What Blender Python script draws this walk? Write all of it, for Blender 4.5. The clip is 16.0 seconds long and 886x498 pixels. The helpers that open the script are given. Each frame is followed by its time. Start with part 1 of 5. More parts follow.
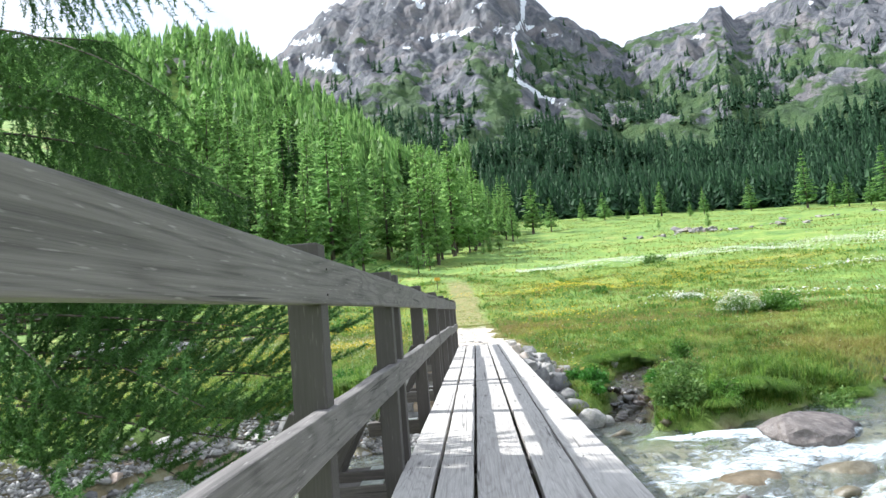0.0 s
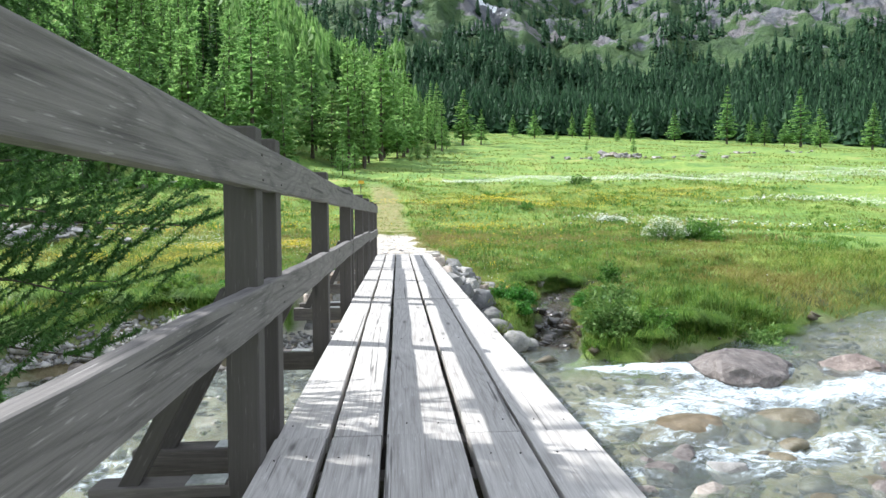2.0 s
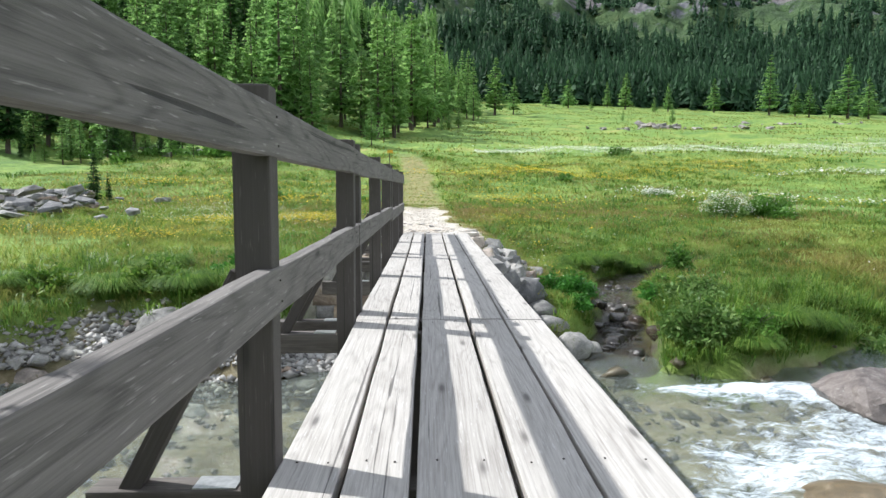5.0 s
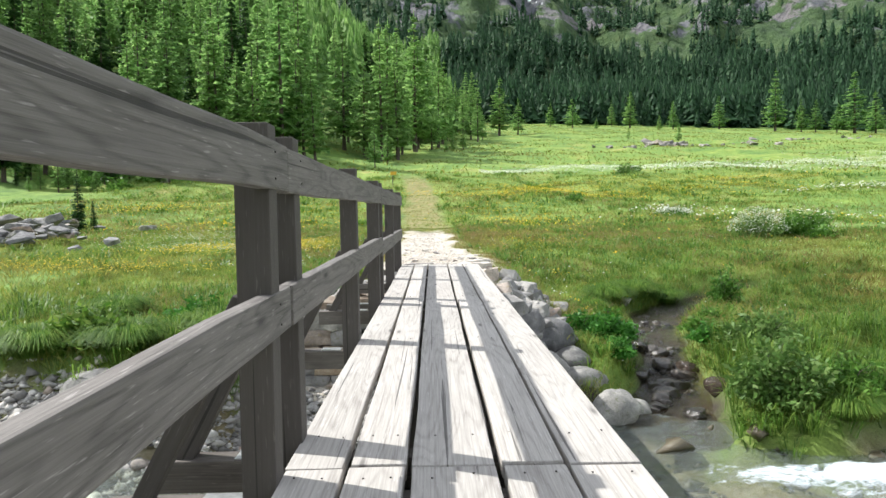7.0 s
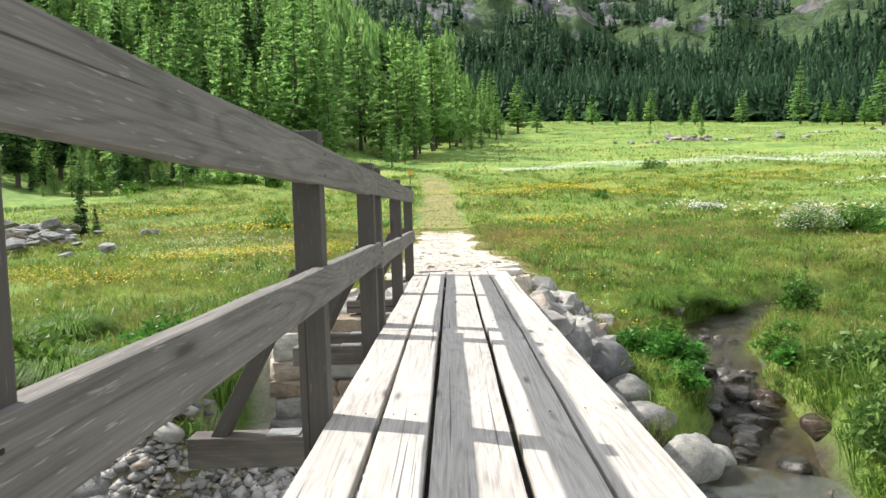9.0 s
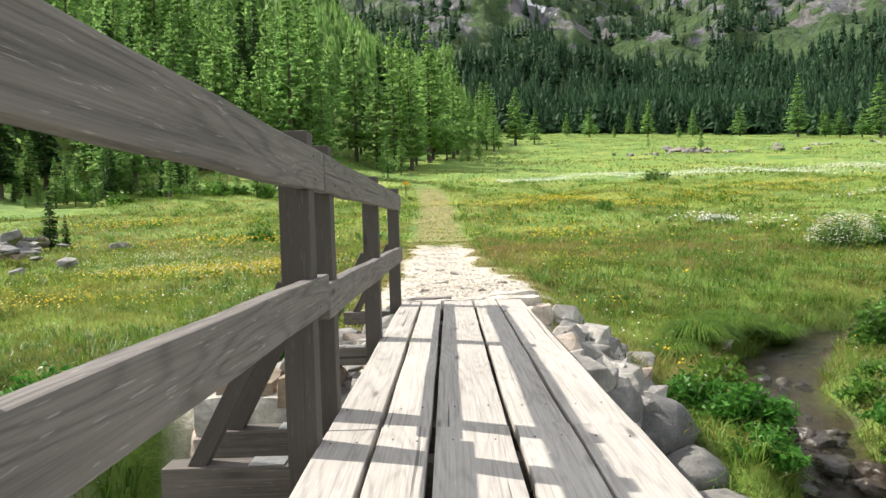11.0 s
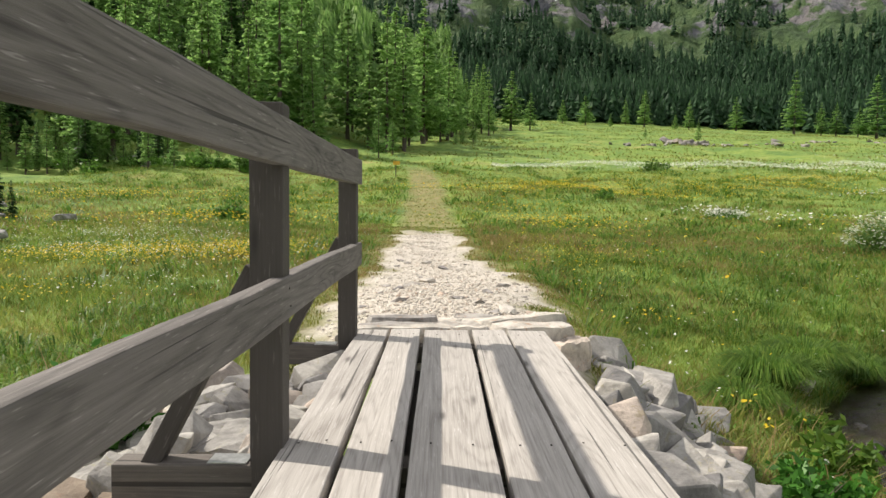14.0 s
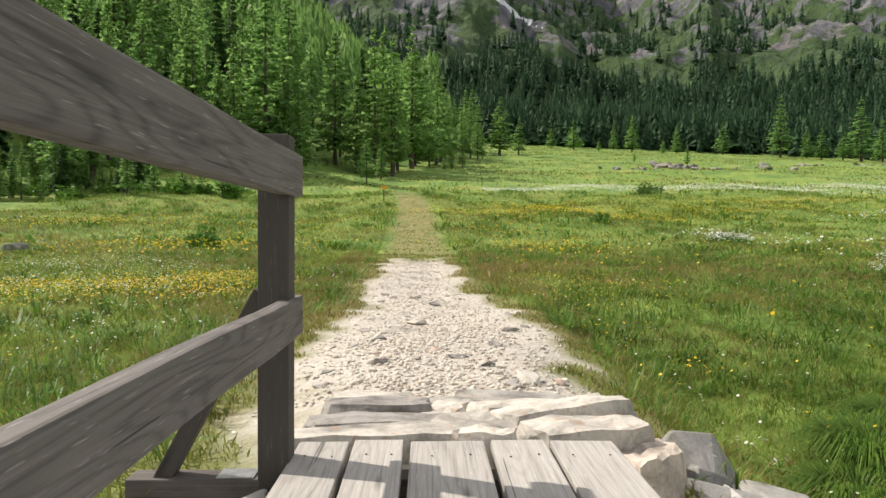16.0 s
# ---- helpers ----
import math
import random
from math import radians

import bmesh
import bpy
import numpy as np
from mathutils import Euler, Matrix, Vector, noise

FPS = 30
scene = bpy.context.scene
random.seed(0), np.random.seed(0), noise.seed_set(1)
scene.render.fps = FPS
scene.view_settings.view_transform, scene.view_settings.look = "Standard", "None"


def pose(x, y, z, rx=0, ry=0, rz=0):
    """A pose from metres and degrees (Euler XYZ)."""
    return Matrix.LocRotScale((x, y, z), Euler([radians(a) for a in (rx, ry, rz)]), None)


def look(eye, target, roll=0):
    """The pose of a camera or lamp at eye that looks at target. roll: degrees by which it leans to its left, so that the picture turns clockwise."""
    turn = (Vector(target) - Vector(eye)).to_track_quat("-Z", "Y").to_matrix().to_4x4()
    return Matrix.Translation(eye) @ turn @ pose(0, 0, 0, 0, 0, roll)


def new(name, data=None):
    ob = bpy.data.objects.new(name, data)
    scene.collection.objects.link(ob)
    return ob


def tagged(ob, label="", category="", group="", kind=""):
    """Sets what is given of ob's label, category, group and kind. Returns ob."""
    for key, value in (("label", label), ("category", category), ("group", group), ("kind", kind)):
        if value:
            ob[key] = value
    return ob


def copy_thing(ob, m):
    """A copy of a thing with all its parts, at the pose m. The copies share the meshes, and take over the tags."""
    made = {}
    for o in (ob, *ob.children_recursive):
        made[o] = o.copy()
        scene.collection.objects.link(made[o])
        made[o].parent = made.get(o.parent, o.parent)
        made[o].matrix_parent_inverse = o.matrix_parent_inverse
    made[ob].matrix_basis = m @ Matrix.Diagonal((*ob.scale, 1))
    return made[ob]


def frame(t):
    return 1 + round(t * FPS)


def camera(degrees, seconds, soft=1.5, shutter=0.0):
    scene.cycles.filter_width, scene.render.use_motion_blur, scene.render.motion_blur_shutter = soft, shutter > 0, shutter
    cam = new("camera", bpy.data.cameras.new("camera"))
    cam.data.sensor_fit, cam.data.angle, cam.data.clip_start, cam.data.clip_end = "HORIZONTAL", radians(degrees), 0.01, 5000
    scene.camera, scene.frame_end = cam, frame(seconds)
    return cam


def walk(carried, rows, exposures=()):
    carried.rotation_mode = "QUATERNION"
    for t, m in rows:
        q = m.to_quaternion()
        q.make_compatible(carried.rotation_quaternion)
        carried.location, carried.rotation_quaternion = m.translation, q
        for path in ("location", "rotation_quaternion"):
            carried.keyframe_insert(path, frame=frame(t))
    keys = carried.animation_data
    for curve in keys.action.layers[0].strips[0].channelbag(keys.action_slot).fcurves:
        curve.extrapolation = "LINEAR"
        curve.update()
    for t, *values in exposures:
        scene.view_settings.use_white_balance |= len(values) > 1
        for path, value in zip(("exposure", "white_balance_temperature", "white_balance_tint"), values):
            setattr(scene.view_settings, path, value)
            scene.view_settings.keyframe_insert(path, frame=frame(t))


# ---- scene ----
cam = camera(67.2, 16.0)
PATH = [
    (0, (-0.128, 2.826, 1.005), (-0.208, 4.815, 1.193), -4.8),
    (0.5, (-0.157, 3.285, 1.013), (-0.086, 5.279, 1.155), -4.5),
    (1, (-0.141, 3.807, 1.043), (-0.1, 5.805, 1.101), -3.7),
    (1.5, (-0.178, 4.248, 0.989), (-0.101, 6.247, 0.966), -0.1),
    (2, (-0.146, 4.675, 0.958), (-0.012, 6.668, 0.861), -0.4),
    (2.5, (-0.111, 5.155, 0.966), (-0.068, 7.149, 0.812), -0.2),
    (3, (-0.118, 5.605, 0.949), (-0.007, 7.591, 0.74), 1.0),
    (3.5, (-0.118, 6.113, 0.926), (0.042, 8.089, 0.656), 1.2),
    (4, (-0.121, 6.61, 0.947), (-0.039, 8.59, 0.675), 1.6),
    (4.5, (-0.188, 7.133, 0.97), (0.046, 9.108, 0.765), 1.4),
    (5, (-0.163, 7.59, 0.965), (-0.117, 9.581, 0.783), 0.1),
    (5.2, (-0.122, 7.833, 1.011), (-0.096, 9.823, 0.818), 0.4),
    (7.3, (-0.099, 10.231, 0.969), (-0.059, 12.228, 0.864), -1.3),
    (7.5, (-0.076, 10.427, 0.954), (-0.026, 12.424, 0.853), -1.7),
    (8, (-0.072, 10.929, 0.983), (-0.11, 12.926, 0.867), -1.7),
    (8.5, (-0.126, 11.438, 0.97), (-0.199, 13.433, 0.855), -1.2),
    (9, (-0.099, 11.981, 0.933), (-0.129, 13.977, 0.817), -1.7),
    (9.5, (-0.091, 12.626, 0.982), (-0.207, 14.619, 0.854), -1.4),
    (10, (-0.127, 13.148, 0.983), (-0.141, 15.146, 0.887), -1.5),
    (10.2, (-0.135, 13.379, 0.956), (-0.142, 15.377, 0.878), -1.9),
    (12.3, (-0.081, 15.421, 0.898), (-0.128, 17.418, 0.794), -0.9),
    (12.5, (-0.101, 15.586, 0.925), (-0.114, 17.583, 0.81), 0.1),
    (13, (-0.092, 16.063, 0.862), (-0.054, 18.059, 0.747), 0.1),
    (13.5, (-0.06, 16.533, 0.908), (-0.047, 18.528, 0.771), 0.1),
    (14, (-0.1, 17.069, 0.919), (-0.089, 19.065, 0.79), 0.7),
    (14.5, (-0.086, 17.558, 0.904), (-0.062, 19.555, 0.808), 0.6),
    (15, (-0.125, 18.1, 0.915), (-0.096, 20.098, 0.829), 0.7),
    (15.5, (-0.155, 18.543, 0.946), (-0.12, 20.542, 0.883), 0.4),
    (16, (-0.126, 19.064, 0.924), (-0.084, 21.063, 0.871), 0.3),
]
walk(cam, [(t, look(eye, target, roll)) for t, eye, target, roll in PATH],
     ((0, 0.80, 5800, 10), (2.5, 0.62, 5800, 10), (4, 0.42, 5850, 10), (5, 0.38, 5900, 10), (9, 0.62, 6400, 10), (10.2, 0.58, 6500, 10), (12.5, 0.20, 6800, 12), (16, 0.0, 6800, 12)))

# ---- material tools ----
def material(name, rough=0.8, metal=0.0):
    m = bpy.data.materials.new(name)
    m.use_nodes = True
    t = m.node_tree
    b = t.nodes["Principled BSDF"]
    b.inputs["Roughness"].default_value = rough
    b.inputs["Metallic"].default_value = metal
    return m, t, b


def node(t, kind, **kw):
    n = t.nodes.new(kind)
    for k, v in kw.items():
        n.inputs[k.replace("_", " ")].default_value = v
    return n


def coords(t, scale=(1, 1, 1), out="Object"):
    c = t.nodes.new("ShaderNodeTexCoord")
    m = t.nodes.new("ShaderNodeMapping")
    m.inputs["Scale"].default_value = scale
    t.links.new(c.outputs[out], m.inputs["Vector"])
    return m.outputs["Vector"]


def noise_tex(t, vec, scale, detail=4.0, rough=0.6, dist=0.0):
    n = node(t, "ShaderNodeTexNoise", Scale=scale, Detail=detail, Roughness=rough, Distortion=dist)
    t.links.new(vec, n.inputs["Vector"])
    return n.outputs["Fac"]


def ramp(t, fac, stops):
    r = t.nodes.new("ShaderNodeValToRGB")
    el = r.color_ramp.elements
    while len(el) < len(stops):
        el.new(0.5)
    for e, (p, c) in zip(el, stops):
        e.position, e.color = p, (*c, 1) if len(c) == 3 else c
    t.links.new(fac, r.inputs["Fac"])
    return r.outputs["Color"]


def grey(*ps):
    return [(p, (v, v, v)) for p, v in ps]


def mix(t, fac, a, b, kind="MIX"):
    m = t.nodes.new("ShaderNodeMix")
    m.data_type, m.blend_type = "RGBA", kind
    for i, v in ((0, fac), (6, a), (7, b)):
        if isinstance(v, (int, float)):
            m.inputs[i].default_value = v
        elif isinstance(v, tuple):
            m.inputs[i].default_value = (*v, 1)
        else:
            t.links.new(v, m.inputs[i])
    return m.outputs[2]


def maths(t, op, a, b=0.0, c=0.5):
    m = t.nodes.new("ShaderNodeMath")
    m.operation = op
    for i, v in ((0, a), (1, b), (2, c)):
        if isinstance(v, (int, float)):
            m.inputs[i].default_value = v
        else:
            t.links.new(v, m.inputs[i])
    return m.outputs[0]


def bump(t, b, height, strength=0.4, dist=0.02):
    n = t.nodes.new("ShaderNodeBump")
    n.inputs["Strength"].default_value = strength
    n.inputs["Distance"].default_value = dist
    t.links.new(height, n.inputs["Height"])
    t.links.new(n.outputs[0], b.inputs["Normal"])


def attr(t, name):
    a = t.nodes.new("ShaderNodeAttribute")
    a.attribute_name = name
    return a.outputs["Fac"]


def rnd(t):
    return t.nodes.new("ShaderNodeObjectInfo").outputs["Random"]


# ---- light ----
SUN_TO = Vector((-0.91, 0.40, 1.0)).normalized()
world = bpy.data.worlds.new("sky")
scene.world = world
world.use_nodes = True
_wn = world.node_tree.nodes
_sky = _wn.new("ShaderNodeTexSky")
_sky.sky_type = "NISHITA"
_sky.sun_disc = False
_sky.sun_elevation = math.asin(SUN_TO.z)
_sky.sun_rotation = math.atan2(SUN_TO.x, SUN_TO.y)
_sky.altitude = 1800
_sky.dust_density = 5.0
_wn["Background"].inputs[1].default_value = 0.15
_wl = world.node_tree
_cl = noise_tex(_wl, coords(_wl, (1, 1, 2.2), "Generated"), 2.2, 5, 0.6, 0.3)
_wl.links.new(mix(_wl, ramp(_wl, _cl, grey((0.30, 0.45), (0.52, 1.0))), _sky.outputs[0], (4.9, 5.04, 5.25)), _wn["Background"].inputs[0])
_sd = bpy.data.lights.new("sun", "SUN")
_sd.energy, _sd.angle, _sd.color = 5.0, radians(0.6), (1.0, 0.95, 0.86)
sun = new("sun", _sd)
sun.matrix_world = look(SUN_TO * 100, (0, 0, 0))


def wood(name, dark, mid, light, axis=1, ring=0.13, blotch=0.5, streak=1.0):
    """Weathered larch, grain along the given local axis."""
    m, t, b = material(name, 0.82)
    c = t.nodes.new("ShaderNodeTexCoord")
    off = t.nodes.new("ShaderNodeVectorMath")
    off.operation = "MULTIPLY_ADD"
    comb = t.nodes.new("ShaderNodeCombineXYZ")
    r = rnd(t)
    for i, k in enumerate((3.1, 17.0, 5.3)):
        t.links.new(maths(t, "MULTIPLY", r, k), comb.inputs[i])
    t.links.new(c.outputs["Object"], off.inputs[0])
    off.inputs[1].default_value = (1, 1, 1)
    t.links.new(comb.outputs[0], off.inputs[2])
    def mapped(across, along):
        s = [across] * 3
        s[axis] = along
        mp = t.nodes.new("ShaderNodeMapping")
        mp.inputs["Scale"].default_value = s
        t.links.new(off.outputs[0], mp.inputs["Vector"])
        return mp.outputs["Vector"]
    warp = noise_tex(t, mapped(4.5, 0.42), 1.0, 2, 0.5, 0.3)
    rings = maths(t, "POWER", maths(t, "MULTIPLY_ADD", maths(t, "SINE", maths(t, "MULTIPLY", warp, 100.0)), 0.5), 3.0)
    fine = noise_tex(t, mapped(120, 1.6), 1.0, 5, 0.75)
    blot = noise_tex(t, mapped(3.0, 1.2), 1.0, 5, 0.62)
    grain = maths(t, "ADD", maths(t, "MULTIPLY", rings, ring), maths(t, "ADD", maths(t, "MULTIPLY", fine, streak), 0.5 - 0.5 * streak))
    col = ramp(t, grain, [(0.27, dark), (0.5, mid), (0.76, light)])
    col = mix(t, maths(t, "MULTIPLY", ramp(t, blot, grey((0.35, 0.0), (0.72, 1.0))), blotch), col, tuple(0.5 * (a + b_) for a, b_ in zip(light, (0.6, 0.58, 0.55))))
    col = mix(t, 0.55, col, ramp(t, r, [(0, tuple(v * 0.80 for v in mid)), (1, tuple(min(1, v * 1.25) for v in mid))]), "SOFT_LIGHT")
    fleck = noise_tex(t, mapped(140, 11), 1.0, 2, 0.5)
    col = mix(t, maths(t, "MULTIPLY", ramp(t, fleck, grey((0.64, 0.0), (0.72, 1.0))), 0.3), col, tuple(min(0.8, v * 1.7) for v in light))
    crack = noise_tex(t, mapped(30, 0.4), 1.0, 3, 0.5, 0.6)
    crackm = ramp(t, crack, grey((0.312, 1.0), (0.335, 0.0)))
    vor = t.nodes.new("ShaderNodeTexVoronoi")
    vor.inputs["Scale"].default_value = 1.0
    t.links.new(mapped(6.5, 1.5), vor.inputs["Vector"])
    knot = ramp(t, vor.outputs["Distance"], grey((0.05, 0.9), (0.10, 0.35), (0.16, 0.0)))
    col = mix(t, knot, col, tuple(v * 0.55 for v in dark))
    col = mix(t, maths(t, "MULTIPLY", crackm, 0.75), col, tuple(v * 0.25 for v in dark))
    t.links.new(col, b.inputs["Base Color"])
    h = maths(t, "SUBTRACT", grain, maths(t, "MULTIPLY", crackm, 1.2))
    bump(t, b, h, 0.45, 0.006)
    return m


M_DECK = wood("bleached_deck_larch", (0.24, 0.222, 0.207), (0.43, 0.41, 0.386), (0.60, 0.578, 0.55), 1, -0.10, 0.38, 0.85)
M_RAIL = wood("weathered_rail_larch", (0.075, 0.069, 0.065), (0.205, 0.190, 0.180), (0.34, 0.32, 0.305), 1, -0.12, 0.2, 0.65)
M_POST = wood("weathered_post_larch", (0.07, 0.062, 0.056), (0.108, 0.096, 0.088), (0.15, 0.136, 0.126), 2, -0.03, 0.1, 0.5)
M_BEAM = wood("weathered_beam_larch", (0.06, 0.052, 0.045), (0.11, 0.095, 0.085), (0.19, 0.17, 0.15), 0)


def stone_mat(name, a, b_, c, lichen=(0.32, 0.30, 0.2), rough=0.85, fine_scale=1.0):
    m, t, b = material(name, rough)
    v = t.nodes.new("ShaderNodeNewGeometry").outputs["Position"]
    off = t.nodes.new("ShaderNodeVectorMath")
    off.operation = "ADD"
    t.links.new(v, off.inputs[0])
    cb = t.nodes.new("ShaderNodeCombineXYZ")
    r = rnd(t)
    t.links.new(maths(t, "MULTIPLY", r, 31.0), cb.inputs[0])
    t.links.new(maths(t, "MULTIPLY", r, 17.0), cb.inputs[2])
    t.links.new(cb.outputs[0], off.inputs[1])
    v = off.outputs[0]
    big = noise_tex(t, v, 4.5 * fine_scale, 5, 0.6, 0.5)
    fine = noise_tex(t, v, 42 * fine_scale, 5, 0.7)
    vein = noise_tex(t, v, 11 * fine_scale, 3, 0.5, 2.0)
    col = ramp(t, big, [(0.3, a), (0.52, b_), (0.72, c)])
    col = mix(t, 0.5, col, ramp(t, fine, grey((0.3, 0.25), (0.7, 0.75))), "SOFT_LIGHT")
    col = mix(t, maths(t, "MULTIPLY", ramp(t, vein, grey((0.60, 0), (0.68, 1))), 0.55), col, lichen)
    col = mix(t, 1.0, col, ramp(t, r, [(0, (0.52, 0.52, 0.54)), (0.4, (0.82, 0.81, 0.79)), (0.85, (1.15, 1.13, 1.08)), (1, (1.05, 0.80, 0.66))]), "MULTIPLY")
    t.links.new(col, b.inputs["Base Color"])
    hh = maths(t, "ADD", maths(t, "MULTIPLY", big, 1.0), maths(t, "MULTIPLY", fine, 0.35))
    bump(t, b, hh, 0.7, 0.03 / fine_scale)
    return m


M_STONE = stone_mat("granite_grey", (0.20, 0.195, 0.19), (0.37, 0.36, 0.345), (0.56, 0.545, 0.52))
M_CRAG = stone_mat("weathered_crag", (0.22, 0.205, 0.195), (0.33, 0.31, 0.295), (0.46, 0.43, 0.41), (0.36, 0.28, 0.24), 0.9, 0.12)
M_BANK = stone_mat("bank_granite", (0.15, 0.15, 0.148), (0.27, 0.265, 0.255), (0.44, 0.43, 0.41), (0.12, 0.14, 0.05))
M_HEAP = stone_mat("grey_heap_slab", (0.13, 0.13, 0.135), (0.24, 0.24, 0.24), (0.40, 0.39, 0.38))
M_BOULDER = stone_mat("granite_rust", (0.09, 0.075, 0.07), (0.17, 0.145, 0.135), (0.28, 0.25, 0.235), (0.36, 0.34, 0.32), 0.6)
M_WET = stone_mat("wet_dark_stone", (0.02, 0.018, 0.016), (0.045, 0.04, 0.034), (0.10, 0.088, 0.075), (0.09, 0.075, 0.04), 0.24)
M_BEDSTONE = stone_mat("river_bed_stone", (0.08, 0.068, 0.042), (0.145, 0.125, 0.08), (0.24, 0.215, 0.155), (0.20, 0.14, 0.07), 0.35)


def leaf_mat(name, dark, mid, light, rough=0.6, trans=0.35, island=True, patchy=False):
    m, t, b = material(name, rough)
    geo = t.nodes.new("ShaderNodeNewGeometry")
    r = geo.outputs["Random Per Island"] if island else rnd(t)
    col = ramp(t, r, [(0.0, dark), (0.5, mid), (1.0, light)])
    v = coords(t, (1, 1, 1), "Object")
    n = noise_tex(t, v, 0.45, 3, 0.6)
    col = mix(t, 0.6, col, ramp(t, n, grey((0.3, 0.25), (0.7, 0.75))), "SOFT_LIGHT")
    col = mix(t, 0.5, col, ramp(t, rnd(t), [(0, (0.36, 0.40, 0.36)), (1, (0.62, 0.60, 0.5))]), "SOFT_LIGHT")
    if patchy:
        tuft = noise_tex(t, v, 1.7, 3, 0.6)
        drift = noise_tex(t, v, 0.13, 4, 0.6, 0.4)
        col = mix(t, ramp(t, drift, grey((0.46, 0), (0.62, 0.6))), col, (0.30, 0.245, 0.08))
        col = mix(t, 0.85, col, ramp(t, tuft, grey((0.34, 0.14), (0.66, 0.78))), "SOFT_LIGHT")
    t.links.new(col, b.inputs["Base Color"])
    b.inputs["Specular IOR Level"].default_value = 0.25
    tr = t.nodes.new("ShaderNodeBsdfTranslucent")
    t.links.new(col, tr.inputs["Color"])
    ms = t.nodes.new("ShaderNodeMixShader")
    ms.inputs[0].default_value = trans
    t.links.new(b.outputs[0], ms.inputs[1])
    t.links.new(tr.outputs[0], ms.inputs[2])
    t.links.new(ms.outputs[0], t.nodes["Material Output"].inputs["Surface"])
    return m


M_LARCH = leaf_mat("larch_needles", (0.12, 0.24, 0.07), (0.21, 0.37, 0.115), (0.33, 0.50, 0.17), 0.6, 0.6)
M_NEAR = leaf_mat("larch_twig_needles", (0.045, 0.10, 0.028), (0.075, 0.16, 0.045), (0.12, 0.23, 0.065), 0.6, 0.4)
M_SPRUCE = leaf_mat("spruce_needles", (0.03, 0.07, 0.022), (0.05, 0.115, 0.035), (0.08, 0.16, 0.05), 0.6, 0.4)
M_FAR = leaf_mat("far_needles", (0.019, 0.052, 0.026), (0.034, 0.086, 0.041), (0.055, 0.124, 0.056), 0.7, 0.35)
M_GRASS = leaf_mat("meadow_blades", (0.115, 0.205, 0.035), (0.21, 0.285, 0.055), (0.35, 0.345, 0.10), 0.55, 0.5, True, True)
M_TUFT = leaf_mat("tuft_blades", (0.065, 0.15, 0.022), (0.12, 0.225, 0.036), (0.22, 0.315, 0.065), 0.5, 0.45)
M_LEAF = leaf_mat("broad_leaves", (0.06, 0.15, 0.024), (0.11, 0.24, 0.04), (0.18, 0.33, 0.07), 0.45, 0.4)
M_YELLOW = leaf_mat("buttercup_yellow", (0.62, 0.42, 0.02), (0.72, 0.53, 0.03), (0.8, 0.62, 0.08), 0.5, 0.3)
M_WHITE = leaf_mat("umbel_white", (0.6, 0.62, 0.55), (0.72, 0.73, 0.68), (0.82, 0.82, 0.78), 0.6, 0.3)
M_BARK, _t, _b = material("larch_bark", 0.9)
_n = noise_tex(_t, coords(_t, (9, 9, 1.6)), 1.0, 5, 0.65)
_t.links.new(ramp(_t, _n, [(0.3, (0.04, 0.032, 0.026)), (0.6, (0.12, 0.095, 0.075)), (0.8, (0.2, 0.17, 0.14))]), _b.inputs["Base Color"])
bump(_t, _b, _n, 0.8, 0.03)
M_ZINC, _t, _b = material("galvanised_steel", 0.4, 0.85)
_n = noise_tex(_t, coords(_t), 30, 3, 0.6)
_t.links.new(ramp(_t, _n, grey((0.3, 0.38), (0.7, 0.62))), _b.inputs["Base Color"])
M_NAIL, _t, _b = material("rusty_nail_head", 0.7, 0.5)
_b.inputs["Base Color"].default_value = (0.035, 0.028, 0.024, 1)


# ---- shape tools ----
def part(name, bm, mat, parent=None, label=""):
    me = bpy.data.meshes.new(name)
    bm.to_mesh(me)
    bm.free()
    me.materials.append(mat)
    ob = new(name, me)
    if parent:
        ob.parent = parent
    return tagged(ob, label)


def shared(name, me, parent, m, label=""):
    ob = new(name, me)
    ob.parent = parent
    ob.matrix_basis = m
    return tagged(ob, label)


def thing(name, label, category, group="", kind="", at=(0, 0, 0)):
    ob = new(name)
    ob.location = at
    ob.empty_display_size = 0.2
    return tagged(ob, label, category, group, kind)


def bar_bm(sx, sy, sz, bevel=0.006, cuts=0, axis=1, wob=0.0, seed=0):
    """A sawn bar centred on its origin, edges worn round, slightly bowed."""
    bm = bmesh.new()
    bmesh.ops.create_cube(bm, size=1)
    for v in bm.verts:
        v.co = Vector((v.co.x * sx, v.co.y * sy, v.co.z * sz))
    bmesh.ops.bevel(bm, geom=list(bm.edges), offset=bevel, segments=2, affect="EDGES", profile=0.6)
    if cuts:
        n = [(1, 0, 0), (0, 1, 0), (0, 0, 1)][axis]
        length = (sx, sy, sz)[axis]
        for i in range(1, cuts):
            p = [0, 0, 0]
            p[axis] = -length / 2 + length * i / cuts
            bmesh.ops.bisect_plane(bm, geom=bm.verts[:] + bm.edges[:] + bm.faces[:], plane_co=p, plane_no=n)
        for v in bm.verts:
            s = v.co[axis] * 1.3 + seed * 7.7
            d = Vector((noise.noise((s, 0.3, seed)), noise.noise((s, 5.3, seed)), noise.noise((s, 9.1, seed)))) * wob
            d[axis] = 0
            v.co += d
    return bm


